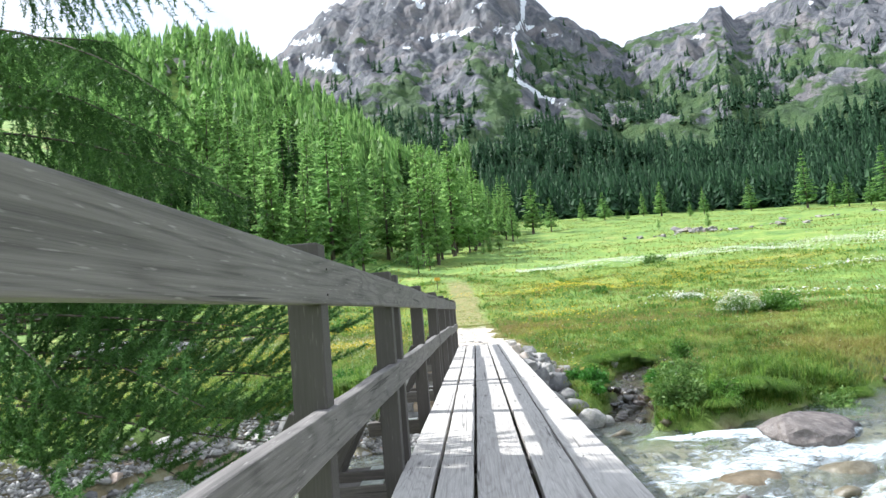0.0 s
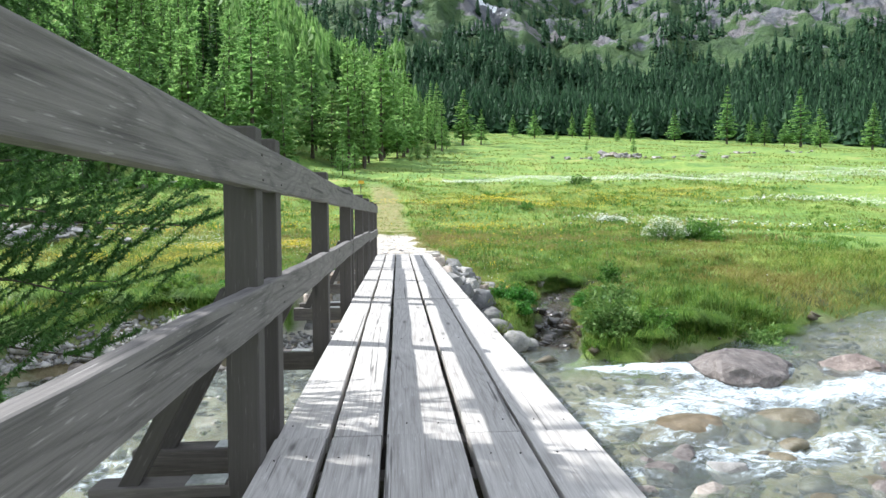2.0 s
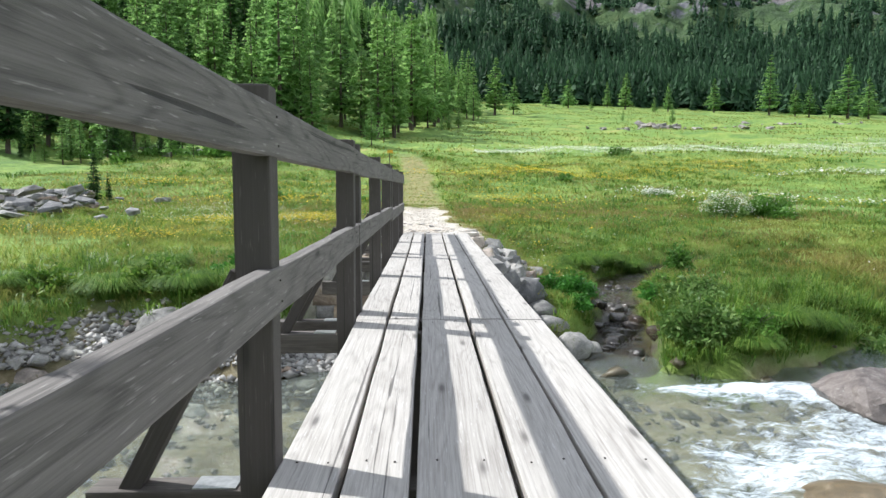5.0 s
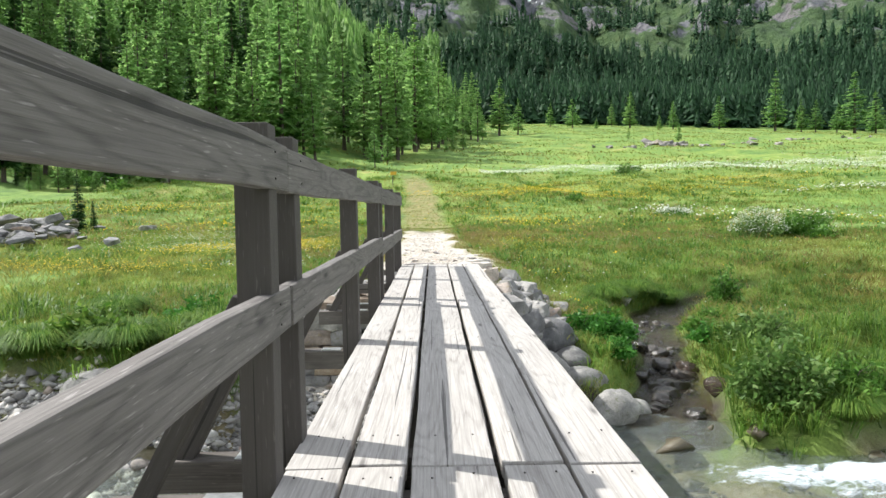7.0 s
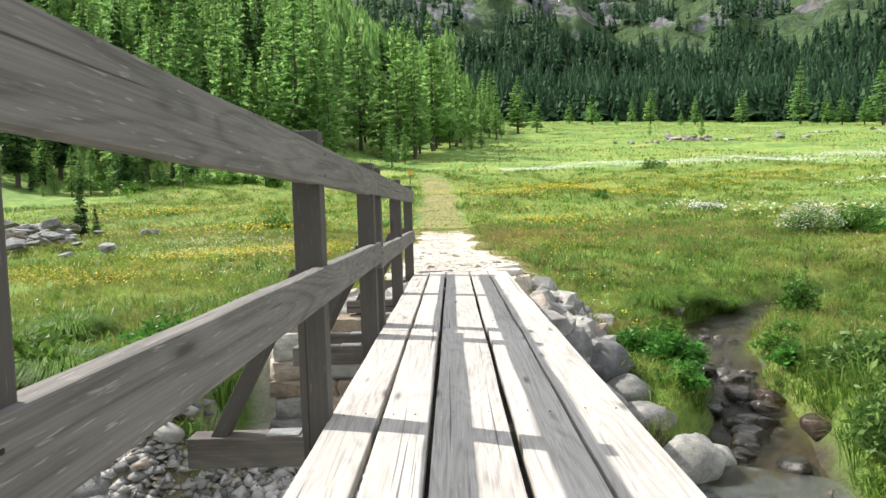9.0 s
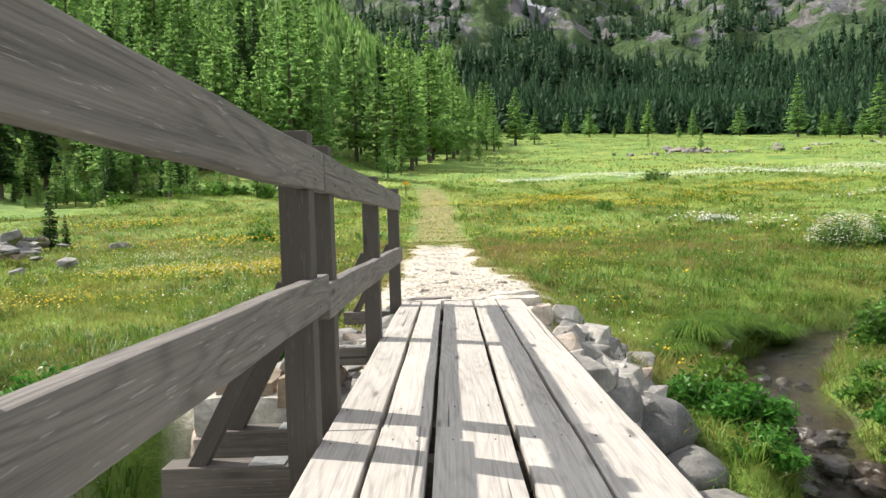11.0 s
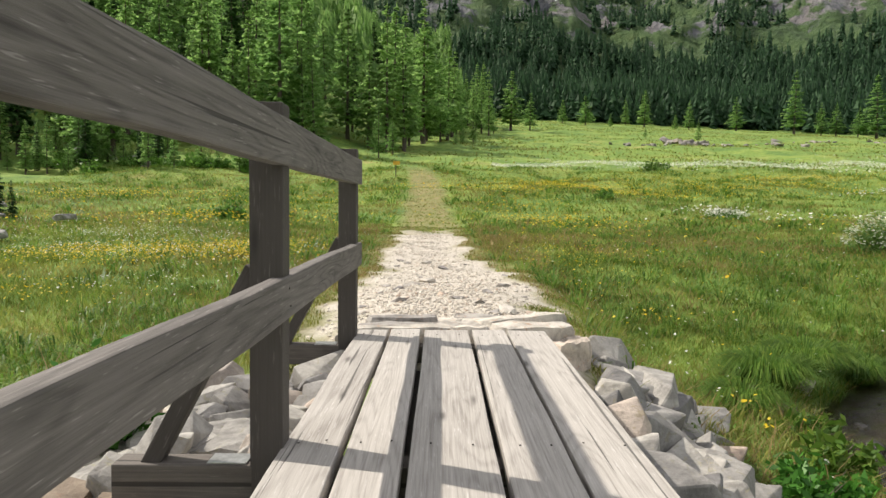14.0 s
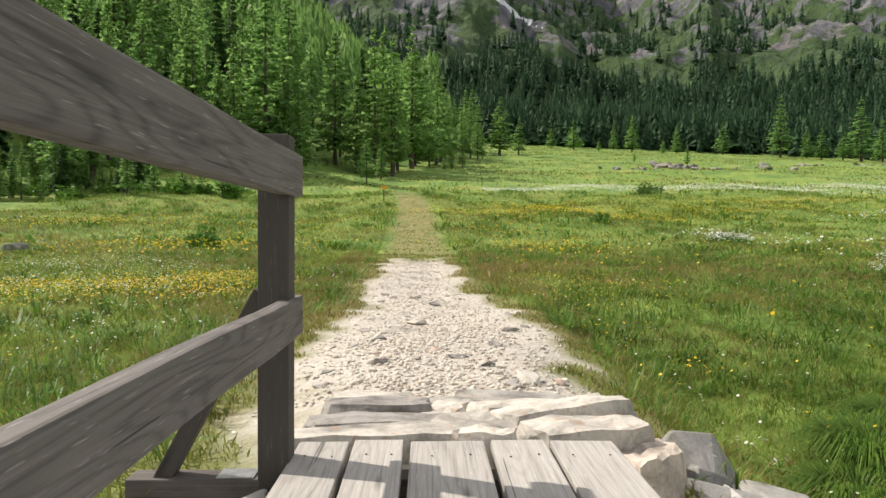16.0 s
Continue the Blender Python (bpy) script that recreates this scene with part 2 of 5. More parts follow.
def np_mesh(name, verts, faces, mat, smooth=False):
    """A mesh from arrays: faces is (n, k)."""
    me = bpy.data.meshes.new(name)
    k = faces.shape[1]
    me.vertices.add(len(verts))
    me.vertices.foreach_set("co", np.ascontiguousarray(verts, dtype=np.float32).ravel())
    me.loops.add(faces.size)
    me.loops.foreach_set("vertex_index", np.ascontiguousarray(faces, dtype=np.int32).ravel())
    me.polygons.add(len(faces))
    me.polygons.foreach_set("loop_start", np.arange(0, faces.size, k, dtype=np.int32))
    if smooth:
        me.polygons.foreach_set("use_smooth", np.ones(len(faces), dtype=bool))
    me.update(calc_edges=True)
    me.materials.append(mat)
    return me


def vnoise(x, y, seed=0):
    """Smooth lattice noise, 0 to 1, on arrays."""
    x, y = np.asarray(x, float), np.asarray(y, float)
    xi, yi = np.floor(x).astype(np.int64), np.floor(y).astype(np.int64)
    fx, fy = x - xi, y - yi
    fx, fy = fx * fx * (3 - 2 * fx), fy * fy * (3 - 2 * fy)
    def h(i, j):
        n = (i * 374761393 + j * 668265263 + seed * 974634777) & 0xFFFFFFFF
        n = ((n ^ (n >> 13)) * 1274126177) & 0xFFFFFFFF
        return ((n ^ (n >> 16)) & 0xFFFF) / 65535.0
    return (h(xi, yi) * (1 - fx) + h(xi + 1, yi) * fx) * (1 - fy) + (h(xi, yi + 1) * (1 - fx) + h(xi + 1, yi + 1) * fx) * fy


def fbm(x, y, seed=0, octaves=5, gain=0.5):
    s, a, tot = 0.0, 1.0, 0.0
    for i in range(octaves):
        s = s + a * vnoise(x * 2 ** i, y * 2 ** i, seed + i)
        tot += a
        a *= gain
    return s / tot


def step(e0, e1, v):
    u = np.clip((v - e0) / (e1 - e0), 0, 1)
    return u * u * (3 - 2 * u)


# ---- the lie of the land ----
WATER = -1.95
SHORE = ((-400, -60), (-60, -8), (-25, 6), (-15, 11), (-8, 15.4), (-6.0, 18.1), (-3, 17.5), (0, 18.2), (2.5, 18.5), (4.6, 17.4), (6.8, 18.7), (10.5, 21.4), (20, 26.5), (40, 36), (120, 60), (500, 150))
FALL = ((-3000, 30), (-200, 14), (-20, 2.0), (0, 0.0), (15, -0.5), (22, -0.36), (27, -0.30), (30, -0.36), (33, -0.34), (42, 0.05), (52, 0.35), (60, 1.15), (70, 2.4), (85, 4.3), (110, 7.2), (150, 12.5), (220, 22), (300, 32), (360, 39), (430, 51), (500, 40), (4000, 0))
BROOK = ((2.7, 18.2), (3.1, 19.2), (3.55, 20.0), (3.8, 20.9), (3.95, 22.0), (4.2, 23.1), (4.75, 24.2), (5.6, 25.3), (8.2, 26.6), (13, 28.2))
BROOK_BED = ((18.2, 19.6, 20.6, 21.4, 22.5, 24.5, 26, 30), (-2.08, -1.98, -1.86, -1.66, -1.52, -1.42, -1.34, -1.2))
WOOD = ((80, -14), (95, -10), (120, -6.5), (150, -1), (175, 4), (220, 8), (300, 12), (700, 12))


def wood_edge(y):
    """The x up to which the wood of the spur reaches."""
    return np.interp(y, [p[0] for p in WOOD], [p[1] for p in WOOD])


def far_shore(x):
    return np.interp(x, [p[0] for p in SHORE], [p[1] for p in SHORE])


def near_shore(x):
    return far_shore(x) - np.interp(x, (-30, -8, -4.5, -1.5, 3, 10, 40), (7, 7.5, 8.0, 11.0, 10.5, 12.0, 12))


def brook_distance(x, y):
    best = np.full(np.shape(x), 1e9)
    for (ax, ay), (bx, by) in zip(BROOK, BROOK[1:]):
        u = np.clip(((x - ax) * (bx - ax) + (y - ay) * (by - ay)) / ((bx - ax) ** 2 + (by - ay) ** 2), 0, 1)
        best = np.minimum(best, np.hypot(x - ax - u * (bx - ax), y - ay - u * (by - ay)))
    return best


def brook_width(y):
    """Half the brook's width: a pool above, a narrow cascade below."""
    return np.interp(y, (18, 19.5, 20.5, 21.5, 22.5, 24, 26, 30), (0.9, 0.55, 0.42, 0.34, 0.38, 0.45, 0.34, 0.3))


def path_centre(y):
    return np.interp(y, (22, 25, 27.5, 30, 34, 41, 60, 75, 85, 100), (0.1, -0.15, 0.05, 0.0, -0.45, -0.5, -1.0, -1.35, -2.2, -5))


def path_half(y):
    return np.interp(y, (22, 24, 25.5, 27.5, 30, 34, 41, 60, 85), (0.9, 1.1, 1.25, 1.45, 1.25, 0.9, 0.85, 0.95, 0.8))


def ground_z(x, y):
    x, y = np.asarray(x, float), np.asarray(y, float)
    z = np.interp(y, [p[0] for p in FALL], [p[1] for p in FALL])
    far = step(26, 70, np.hypot(x, y - 10))
    z = z + (fbm(x * 0.11, y * 0.11, 3, 4) - 0.5) * (0.35 + 1.6 * far) + (fbm(x * 0.9, y * 0.9, 8, 3) - 0.5) * 0.16
    # the meadow lies lower than the path on both sides of the bridge head
    z = z - step(1.2, 2.9, x) * np.interp(y, (10, 14, 24, 29, 31), (0, 0.82, 0.82, 0.35, 0.1)) * step(-6, 3, y)
    z = z - step(-2.0, -4.0, x) * np.interp(y, (10, 14, 24, 29, 31), (0, 0.4, 0.35, 0.1, 0.0))
    # the meadow's head lies higher towards the spur
    z = z + step(110, 340, y) * np.clip(y, 0, 430) * (0.020 - 0.036 * np.clip(x / np.maximum(y, 1), -0.1, 0.9))
    # the wooded spur on one side of the meadow
    d = (wood_edge(y) - 8 - x + (fbm(x * 0.02, y * 0.02, 5, 3) - 0.5) * 26) * 0.9
    z = z + (0.36 + 0.54 * step(170, 430, y)) * np.clip(d, 0, 130) * step(88, 150, y) * (1 - step(540, 760, y)) + 0.25 * np.clip(d - 25, 0, 60) * step(60, 90, y) * (1 - step(88, 150, y))
    # the torrent's bed
    s = y - far_shore(x)
    n = near_shore(x) - y
    wob = (fbm(x * 0.7, y * 0.7, 21, 3) - 0.5) * 0.5
    bank = np.interp(x, (-9, -4, 0, 2, 4, 30), (1.4, 1.4, 1.8, 1.6, 2.0, 2.0))
    land = np.maximum(s, n) + wob
    rise = step(-0.2, 1.0, land / bank)
    bed = WATER - 0.28 - 0.25 * step(0.3, 3.5, -land) + (fbm(x * 1.3, y * 1.3, 33, 3) - 0.5) * 0.35
    shore_z = WATER + 0.12 + 0.25 * step(0, 1.2, land)
    z = np.where(land < 0, np.minimum(z, bed + step(-0.6, 0, land) * 0.25), np.minimum(z, shore_z * (1 - rise) + z * rise))
    # the brook
    bd = brook_distance(x, y)
    floor = np.interp(y, *BROOK_BED)
    wide = brook_width(y)
    z = np.where(y > 18, z + (np.minimum(floor, z) - z) * (1 - step(wide * 0.8, wide + 0.55, bd)), z)
    # gravel ramp at the bridge head
    head = np.exp(-((x / 1.15) ** 4)) * step(21.0, 22.2, y) * (1 - step(25, 28, y))
    z = z + (-0.14 - z) * head
    # the shore before the abutment's wall
    back = np.interp(x, (0.6, 1.2), (0.0, 0.7))
    low = step(-2.9, -2.5, x) * (1 - step(2.2, 2.8, x)) * step(14, 16, y) * (1 - step(19.5, 19.7, y - back))
    z = z + (np.minimum(z, WATER + 0.14 + 0.3 * (y - 18.2)) - z) * low * (land > 0)
    # the hollow under the riprap
    z = z - 0.55 * np.exp(-(((x - 1.75) / 0.75) ** 2) - ((y - 21.0) / 1.5) ** 2)
    return z


def gz(x, y):
    return float(ground_z(np.array([x]), np.array([y]))[0])


def grid_mesh(name, X, Y, Z, mat, smooth=True):
    r, c = X.shape
    i = np.arange(r * c).reshape(r, c)
    f = np.stack([i[:-1, :-1], i[:-1, 1:], i[1:, 1:], i[1:, :-1]], -1).reshape(-1, 4)
    return np_mesh(name, np.stack([X.ravel(), Y.ravel(), Z.ravel()], 1), f, mat, smooth)


def float_attr(me, name, values):
    a = me.attributes.new(name, "FLOAT", "POINT")
    a.data.foreach_set("value", np.ascontiguousarray(values, dtype=np.float32).ravel())


# ground material: turf, gravel track, trodden grass, river stones
M_GROUND, _t, _b = material("alpine_turf", 0.95)
_v = coords(_t)
_n1 = noise_tex(_t, _v, 0.16, 5, 0.6, 0.3)
_n2 = noise_tex(_t, _v, 1.3, 5, 0.65)
_n3 = noise_tex(_t, _v, 22, 4, 0.7)
_turf = ramp(_t, _n1, [(0.28, (0.075, 0.155, 0.028)), (0.46, (0.14, 0.24, 0.038)), (0.60, (0.21, 0.29, 0.05)), (0.74, (0.29, 0.27, 0.085))])
_turf = mix(_t, 0.75, _turf, ramp(_t, _n2, grey((0.3, 0.22), (0.7, 0.78))), "SOFT_LIGHT")
_turf = mix(_t, 0.6, _turf, ramp(_t, _n3, grey((0.3, 0.2), (0.7, 0.8))), "SOFT_LIGHT")
_grav = ramp(_t, noise_tex(_t, _v, 14, 5, 0.75), [(0.3, (0.42, 0.375, 0.315)), (0.5, (0.60, 0.55, 0.475)), (0.7, (0.73, 0.685, 0.61))])
_trod = ramp(_t, _n2, [(0.3, (0.15, 0.185, 0.05)), (0.5, (0.23, 0.225, 0.08)), (0.7, (0.32, 0.255, 0.125))])
_bed = ramp(_t, noise_tex(_t, _v, 2.3, 5, 0.7), [(0.3, (0.12, 0.10, 0.05)), (0.5, (0.24, 0.20, 0.115)), (0.68, (0.36, 0.33, 0.24))])
_soil = ramp(_t, _n3, [(0.3, (0.022, 0.017, 0.012)), (0.7, (0.075, 0.058, 0.04))])
_c = mix(_t, attr(_t, "trodden"), _turf, _trod)
_c = mix(_t, attr(_t, "gravel"), _c, _grav)
_c = mix(_t, attr(_t, "soil"), _c, _soil)
_c = mix(_t, attr(_t, "bed"), _c, _bed)
_t.links.new(_c, _b.inputs["Base Color"])
bump(_t, _b, maths(_t, "ADD", _n3, maths(_t, "MULTIPLY", _n2, 1.5)), 0.7, 0.06)


def build_ground():
    u = np.sinh(np.linspace(-7.2, 7.2, 340)) * 4.2
    w = np.concatenate([-np.sinh(np.linspace(7.0, 0.02, 130)) * 4.0, np.sinh(np.linspace(0, 7.3, 300)) * 4.6]) + 19.5
    X, Y = np.meshgrid(u, w)
    Z = ground_z(X, Y)
    me = grid_mesh("ground", X, Y, Z, M_GROUND)
    edge = (fbm(X * 1.6, Y * 1.6, 51, 4) - 0.5)
    d = np.abs(X - path_centre(Y)) - path_half(Y) + edge * 1.1
    on = (Y > 21.5)
    gravel = (1 - step(-0.15, 0.25, d)) * on * (1 - step(39, 42, Y + edge * 5))
    gravel = np.maximum(gravel, (1 - step(0.7, 1.1, np.abs(X + 1.6) + edge)) * (Y > 18.6) * (1 - step(21.2, 21.9, Y + edge)))
    trodden = (1 - step(0.0, 0.7, d - 0.35 * (1 - step(30, 50, Y)))) * on * (1 - step(80, 95, Y))
    land = np.maximum(Y - far_shore(X), near_shore(X) - Y)
    bed = 1 - step(0.2, 1.0, land + edge * 1.2 - np.interp(X, (-8, -4, -2, 1, 2.5), (0.0, 0.0, 0.35, 0.3, -0.75)))
    bd = brook_distance(X, Y)
    soil = (1 - step(-0.05, 0.3, bd - brook_width(Y) + edge * 0.6)) * (Y > 18)
    soil = np.maximum(soil, step(0.75, 0.95, X) * (1 - step(2.0, 2.5, X + edge)) * step(18.3, 18.8, Y) * (1 - step(21.3, 22.0, Y)))
    steep = step(0.1, 0.5, land) * (1 - step(0.9, 1.5, land)) * step(2, 4, X) * (Y > 15)
    soil = np.maximum(soil, steep * 0.7 * step(0.35, 0.6, fbm(X * 2, Y * 2, 61, 3)))
    for k, v in (("gravel", gravel), ("trodden", trodden), ("bed", bed), ("soil", soil)):
        float_attr(me, k, v)
    tagged(new("ground", me), "alpine meadow ground with gravel path and torrent bed", "ground", kind="structure")


build_ground()

# ---- mountains ----
RIDGE = ((-1.4, 0.32), (-0.8, 0.36), (-0.5, 0.38), (-0.30, 0.395), (-0.266, 0.419), (-0.208, 0.475), (-0.135, 0.503), (-0.08, 0.53), (-0.03, 0.51), (0.04, 0.545), (0.10, 0.51), (0.120, 0.472), (0.177, 0.430), (0.22, 0.395), (0.258, 0.376), (0.30, 0.384), (0.346, 0.400), (0.375, 0.404), (0.398, 0.424), (0.414, 0.431), (0.43, 0.404), (0.46, 0.410), (0.52, 0.430), (0.63, 0.46), (0.85, 0.47), (1.4, 0.40))
M_ROCK, _t, _b = material("mountain_rock", 0.95)
_v = coords(_t)
_a1 = noise_tex(_t, _v, 0.006, 7, 0.62, 0.6)
_a2 = noise_tex(_t, _v, 0.035, 6, 0.7)
_a3 = noise_tex(_t, coords(_t, (1, 1, 0.25)), 0.03, 6, 0.7, 0.8)
_rock = ramp(_t, _a3, [(0.3, (0.055, 0.060, 0.076)), (0.5, (0.13, 0.134, 0.150)), (0.68, (0.26, 0.256, 0.262))])
_green = ramp(_t, _a2, [(0.3, (0.022, 0.05, 0.018)), (0.55, (0.055, 0.105, 0.03)), (0.75, (0.085, 0.125, 0.04))])
_m = maths(_t, "ADD", attr(_t, "green"), maths(_t, "MULTIPLY", maths(_t, "SUBTRACT", _a1, 0.5), 2.0))
_m = maths(_t, "ADD", _m, maths(_t, "MULTIPLY", maths(_t, "SUBTRACT", _a2, 0.5), 1.6))
_rock = mix(_t, ramp(_t, noise_tex(_t, _v, 0.011, 5, 0.6, 1.0), grey((0.52, 0), (0.62, 0.5))), _rock, (0.29, 0.255, 0.245))
_c = mix(_t, ramp(_t, _m, grey((0.42, 0), (0.58, 1))), _rock, _green)
_sn = maths(_t, "ADD", attr(_t, "snow"), maths(_t, "MULTIPLY", maths(_t, "SUBTRACT", _a2, 0.5), 2.4))
_c = mix(_t, ramp(_t, _sn, grey((0.55, 0), (0.62, 1))), _c, (0.82, 0.84, 0.87))
_t.links.new(_c, _b.inputs["Base Color"])
bump(_t, _b, maths(_t, "ADD", _a2, _a3), 1.0, 14.0)


def mountain_z(a, r):
    """Height above the eye's level at the bearing a = x / r and the distance r."""
    e = np.interp(a, [p[0] for p in RIDGE], [p[1] for p in RIDGE])
    x = a * r
    foot = 0.125
    # shelves, cliffs and gullies on the way up
    u = np.clip((r - 430) / 1170, 0, 1)
    prof = np.interp(u, (0, 0.12, 0.22, 0.34, 0.42, 0.6, 0.75, 1.0), (0.0, 0.16, 0.30, 0.42, 0.56, 0.68, 0.82, 1.0))
    el = foot + (e - foot) * prof
    rid = 1 - np.abs(2 * fbm(x * 0.006, r * 0.004, 71, 5, 0.55) - 1)
    rid2 = fbm(x * 0.02, r * 0.012, 77, 5, 0.6)
    el = el + ((rid - 0.75) * 0.075 + (rid2 - 0.5) * 0.06) * step(0.0, 0.2, u) * (1 - 0.55 * step(0.8, 1.0, u))
    z = el * r
    return z - 60 * step(1600, 2300, r) * (r - 1600) / 300


def build_mountains():
    a = np.concatenate([np.linspace(-1.4, -0.65, 50, endpoint=False), np.linspace(-0.65, 0.8, 520, endpoint=False), np.linspace(0.8, 1.4, 40)])
    r = np.concatenate([np.linspace(425, 1600, 230), np.linspace(1640, 2600, 24)])
    A, R = np.meshgrid(a, r)
    Z = mountain_z(A, R)
    Z[0, :] = -20
    me = grid_mesh("mountains", A * R, R + 3, Z, M_ROCK, False)
    e = Z / R
    green = np.interp(e, (0.1, 0.2, 0.27, 0.34, 0.40, 0.5), (1.2, 0.95, 0.62, 0.45, 0.25, -0.05)) + 0.25 * step(0.35, 0.65, fbm(A * 14, R * 0.006, 91, 3) - 0.1)
    gully = np.exp(-((A - np.interp(e, (0.285, 0.32, 0.355, 0.375, 0.41, 0.44, 0.49), (0.19, 0.125, 0.085, 0.100, 0.094, 0.112, 0.118))) / np.interp(e, (0.29, 0.36, 0.42, 0.49), (0.006, 0.006, 0.0035, 0.005))) ** 2) * step(0.285, 0.31, e)
    couloir = np.exp(-((A + 0.20 + 1.2 * (e - 0.40)) / 0.035) ** 2 - ((e - 0.40) / 0.018) ** 2)
    band = np.exp(-((e - 0.425 - 0.10 * (A + 0.03)) / 0.007) ** 2) * step(-0.14, -0.09, A) * (1 - step(0.03, 0.06, A)) * step(0.4, 0.55, vnoise(A * 45, A * 0, 5))
    small = np.exp(-((A - 0.38) / 0.02) ** 2 - ((e - 0.385) / 0.005) ** 2)
    specks = 0.75 * step(0.66, 0.74, fbm(A * 42, e * 75, 95, 4)) * step(0.37, 0.42, e)
    snow = np.maximum.reduce([gully * 1.15, couloir * 0.95, band * 0.85, small * 0.9, specks])
    float_attr(me, "green", green)
    float_attr(me, "snow", snow * 0.95)
    tagged(new("mountains", me), "grey rocky mountains with scrub and snow gullies", "mountain", kind="structure")


build_mountains()

# ---- footbridge ----
HALF = 0.6875
PLANKS = ((0.000, 0.160), (0.178, 0.334), (0.354, 0.588), (0.610, 0.784), (0.798, 1.0))
JOINTS = (-2.6, 2.44, 7.58, 12.45, 17.20, 22.0)
PAIRS = ((-2.35,), (0.05,), (2.20, 2.62), (5.28,), (7.31, 7.73), (9.87,), (12.34, 12.79), (15.00,), (17.01, 17.50), (19.60,), (21.78,))
RAIL_JOINTS = (-2.5, 2.43, 7.47, 12.56, 17.25, 21.93)


def build_bridge():
    bridge = thing("footbridge", "weathered grey larch footbridge with plank deck and one handrail", "footbridge")
    rng = random.Random(4)
    # deck planks
    for j, (y0, y1) in enumerate(zip(JOINTS, JOINTS[1:])):
        for k, (a, b) in enumerate(PLANKS):
            w, length = (b - a) * 2 * HALF, y1 - y0 - 0.006
            bm = bar_bm(w, length, 0.07, 0.007, 16, 1, 0.007, j * 5 + k + 1)
            dy = rng.uniform(-0.012, 0.012) if 0 < j < 4 else 0
            ob = part("deck_plank", bm, M_DECK, bridge)
            ob.location = (-HALF + (a + b) * HALF + rng.uniform(-0.003, 0.003), (y0 + y1) / 2 + dy, -0.035 + rng.uniform(-0.004, 0.004))
            ob.rotation_euler = (0, radians(rng.uniform(-0.5, 0.5)), radians(rng.uniform(-0.07, 0.07)))
    # nails in the planks over every cross beam
    nail = bar_bm(0.008, 0.008, 0.004, 0.0018)
    me = bpy.data.meshes.new("nail_head")
    nail.to_mesh(me)
    nail.free()
    me.materials.append(M_NAIL)
    ys = sorted([y for p in PAIRS for y in p])
    for y in ys:
        for a, b in PLANKS:
            for u in (0.25, 0.75):
                shared("nail_head", me, bridge, pose(-HALF + (a + (b - a) * u) * 2 * HALF + rng.uniform(-0.012, 0.012), y + rng.uniform(-0.02, 0.02), 0.0035))
    # stringers, added right under the plank gaps to darken them, and cross beams
    for x in (-0.455, -0.2145, 0.136, 0.40):
        ob = part("stringer", bar_bm(0.13, 24.4, 0.24, 0.01), M_POST, bridge, "heavy dark timber stringer added under a plank gap to darken it")
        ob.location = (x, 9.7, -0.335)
    post_me = bar_bm(0.125, 0.12, 1.66, 0.008, 6, 2, 0.003, 3)
    beam_me = bar_bm(1.95, 0.12, 0.14, 0.008, 6, 0, 0.004, 5)
    brace_me = bar_bm(0.07, 0.075, 0.95, 0.006)
    plate_me = bar_bm(0.15, 0.10, 0.006, 0.001)
    meshes = {}
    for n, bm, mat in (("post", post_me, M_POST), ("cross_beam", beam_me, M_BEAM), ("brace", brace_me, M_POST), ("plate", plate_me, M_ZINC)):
        m = bpy.data.meshes.new(n)
        bm.to_mesh(m)
        bm.free()
        m.materials.append(mat)
        meshes[n] = m
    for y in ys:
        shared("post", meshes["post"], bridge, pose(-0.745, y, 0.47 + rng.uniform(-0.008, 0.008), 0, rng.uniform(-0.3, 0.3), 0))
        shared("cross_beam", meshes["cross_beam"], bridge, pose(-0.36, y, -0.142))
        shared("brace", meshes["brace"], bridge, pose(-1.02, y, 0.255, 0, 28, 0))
        shared("plate", meshes["plate"], bridge, pose(-0.90, y, -0.069), "galvanised steel plate")
    # rails, notched over the posts
    for y0, y1 in zip(RAIL_JOINTS, RAIL_JOINTS[1:]):
        for name, z, h, lab in (("top_rail", 1.152, 0.175, ""), ("middle_rail", 0.565 if y0 > 17 else 0.613, 0.162, "")):
            bm = bar_bm(0.062, y1 - y0 - 0.008, h, 0.009, 18, 1, 0.008, y0 + z)
            ob = part(name, bm, M_RAIL, bridge, lab)
            ob.location = (-0.698 + rng.uniform(-0.003, 0.003), (y0 + y1) / 2, z + rng.uniform(-0.006, 0.006))
    for y in ys:
        for z in (1.105, 1.20, 0.53 if y > 17.3 else 0.575, 0.60 if y > 17.3 else 0.65):
            shared("nail_head", me, bridge, pose(-0.666, y + rng.uniform(-0.015, 0.015), z, 0, 90, 0))


build_bridge()

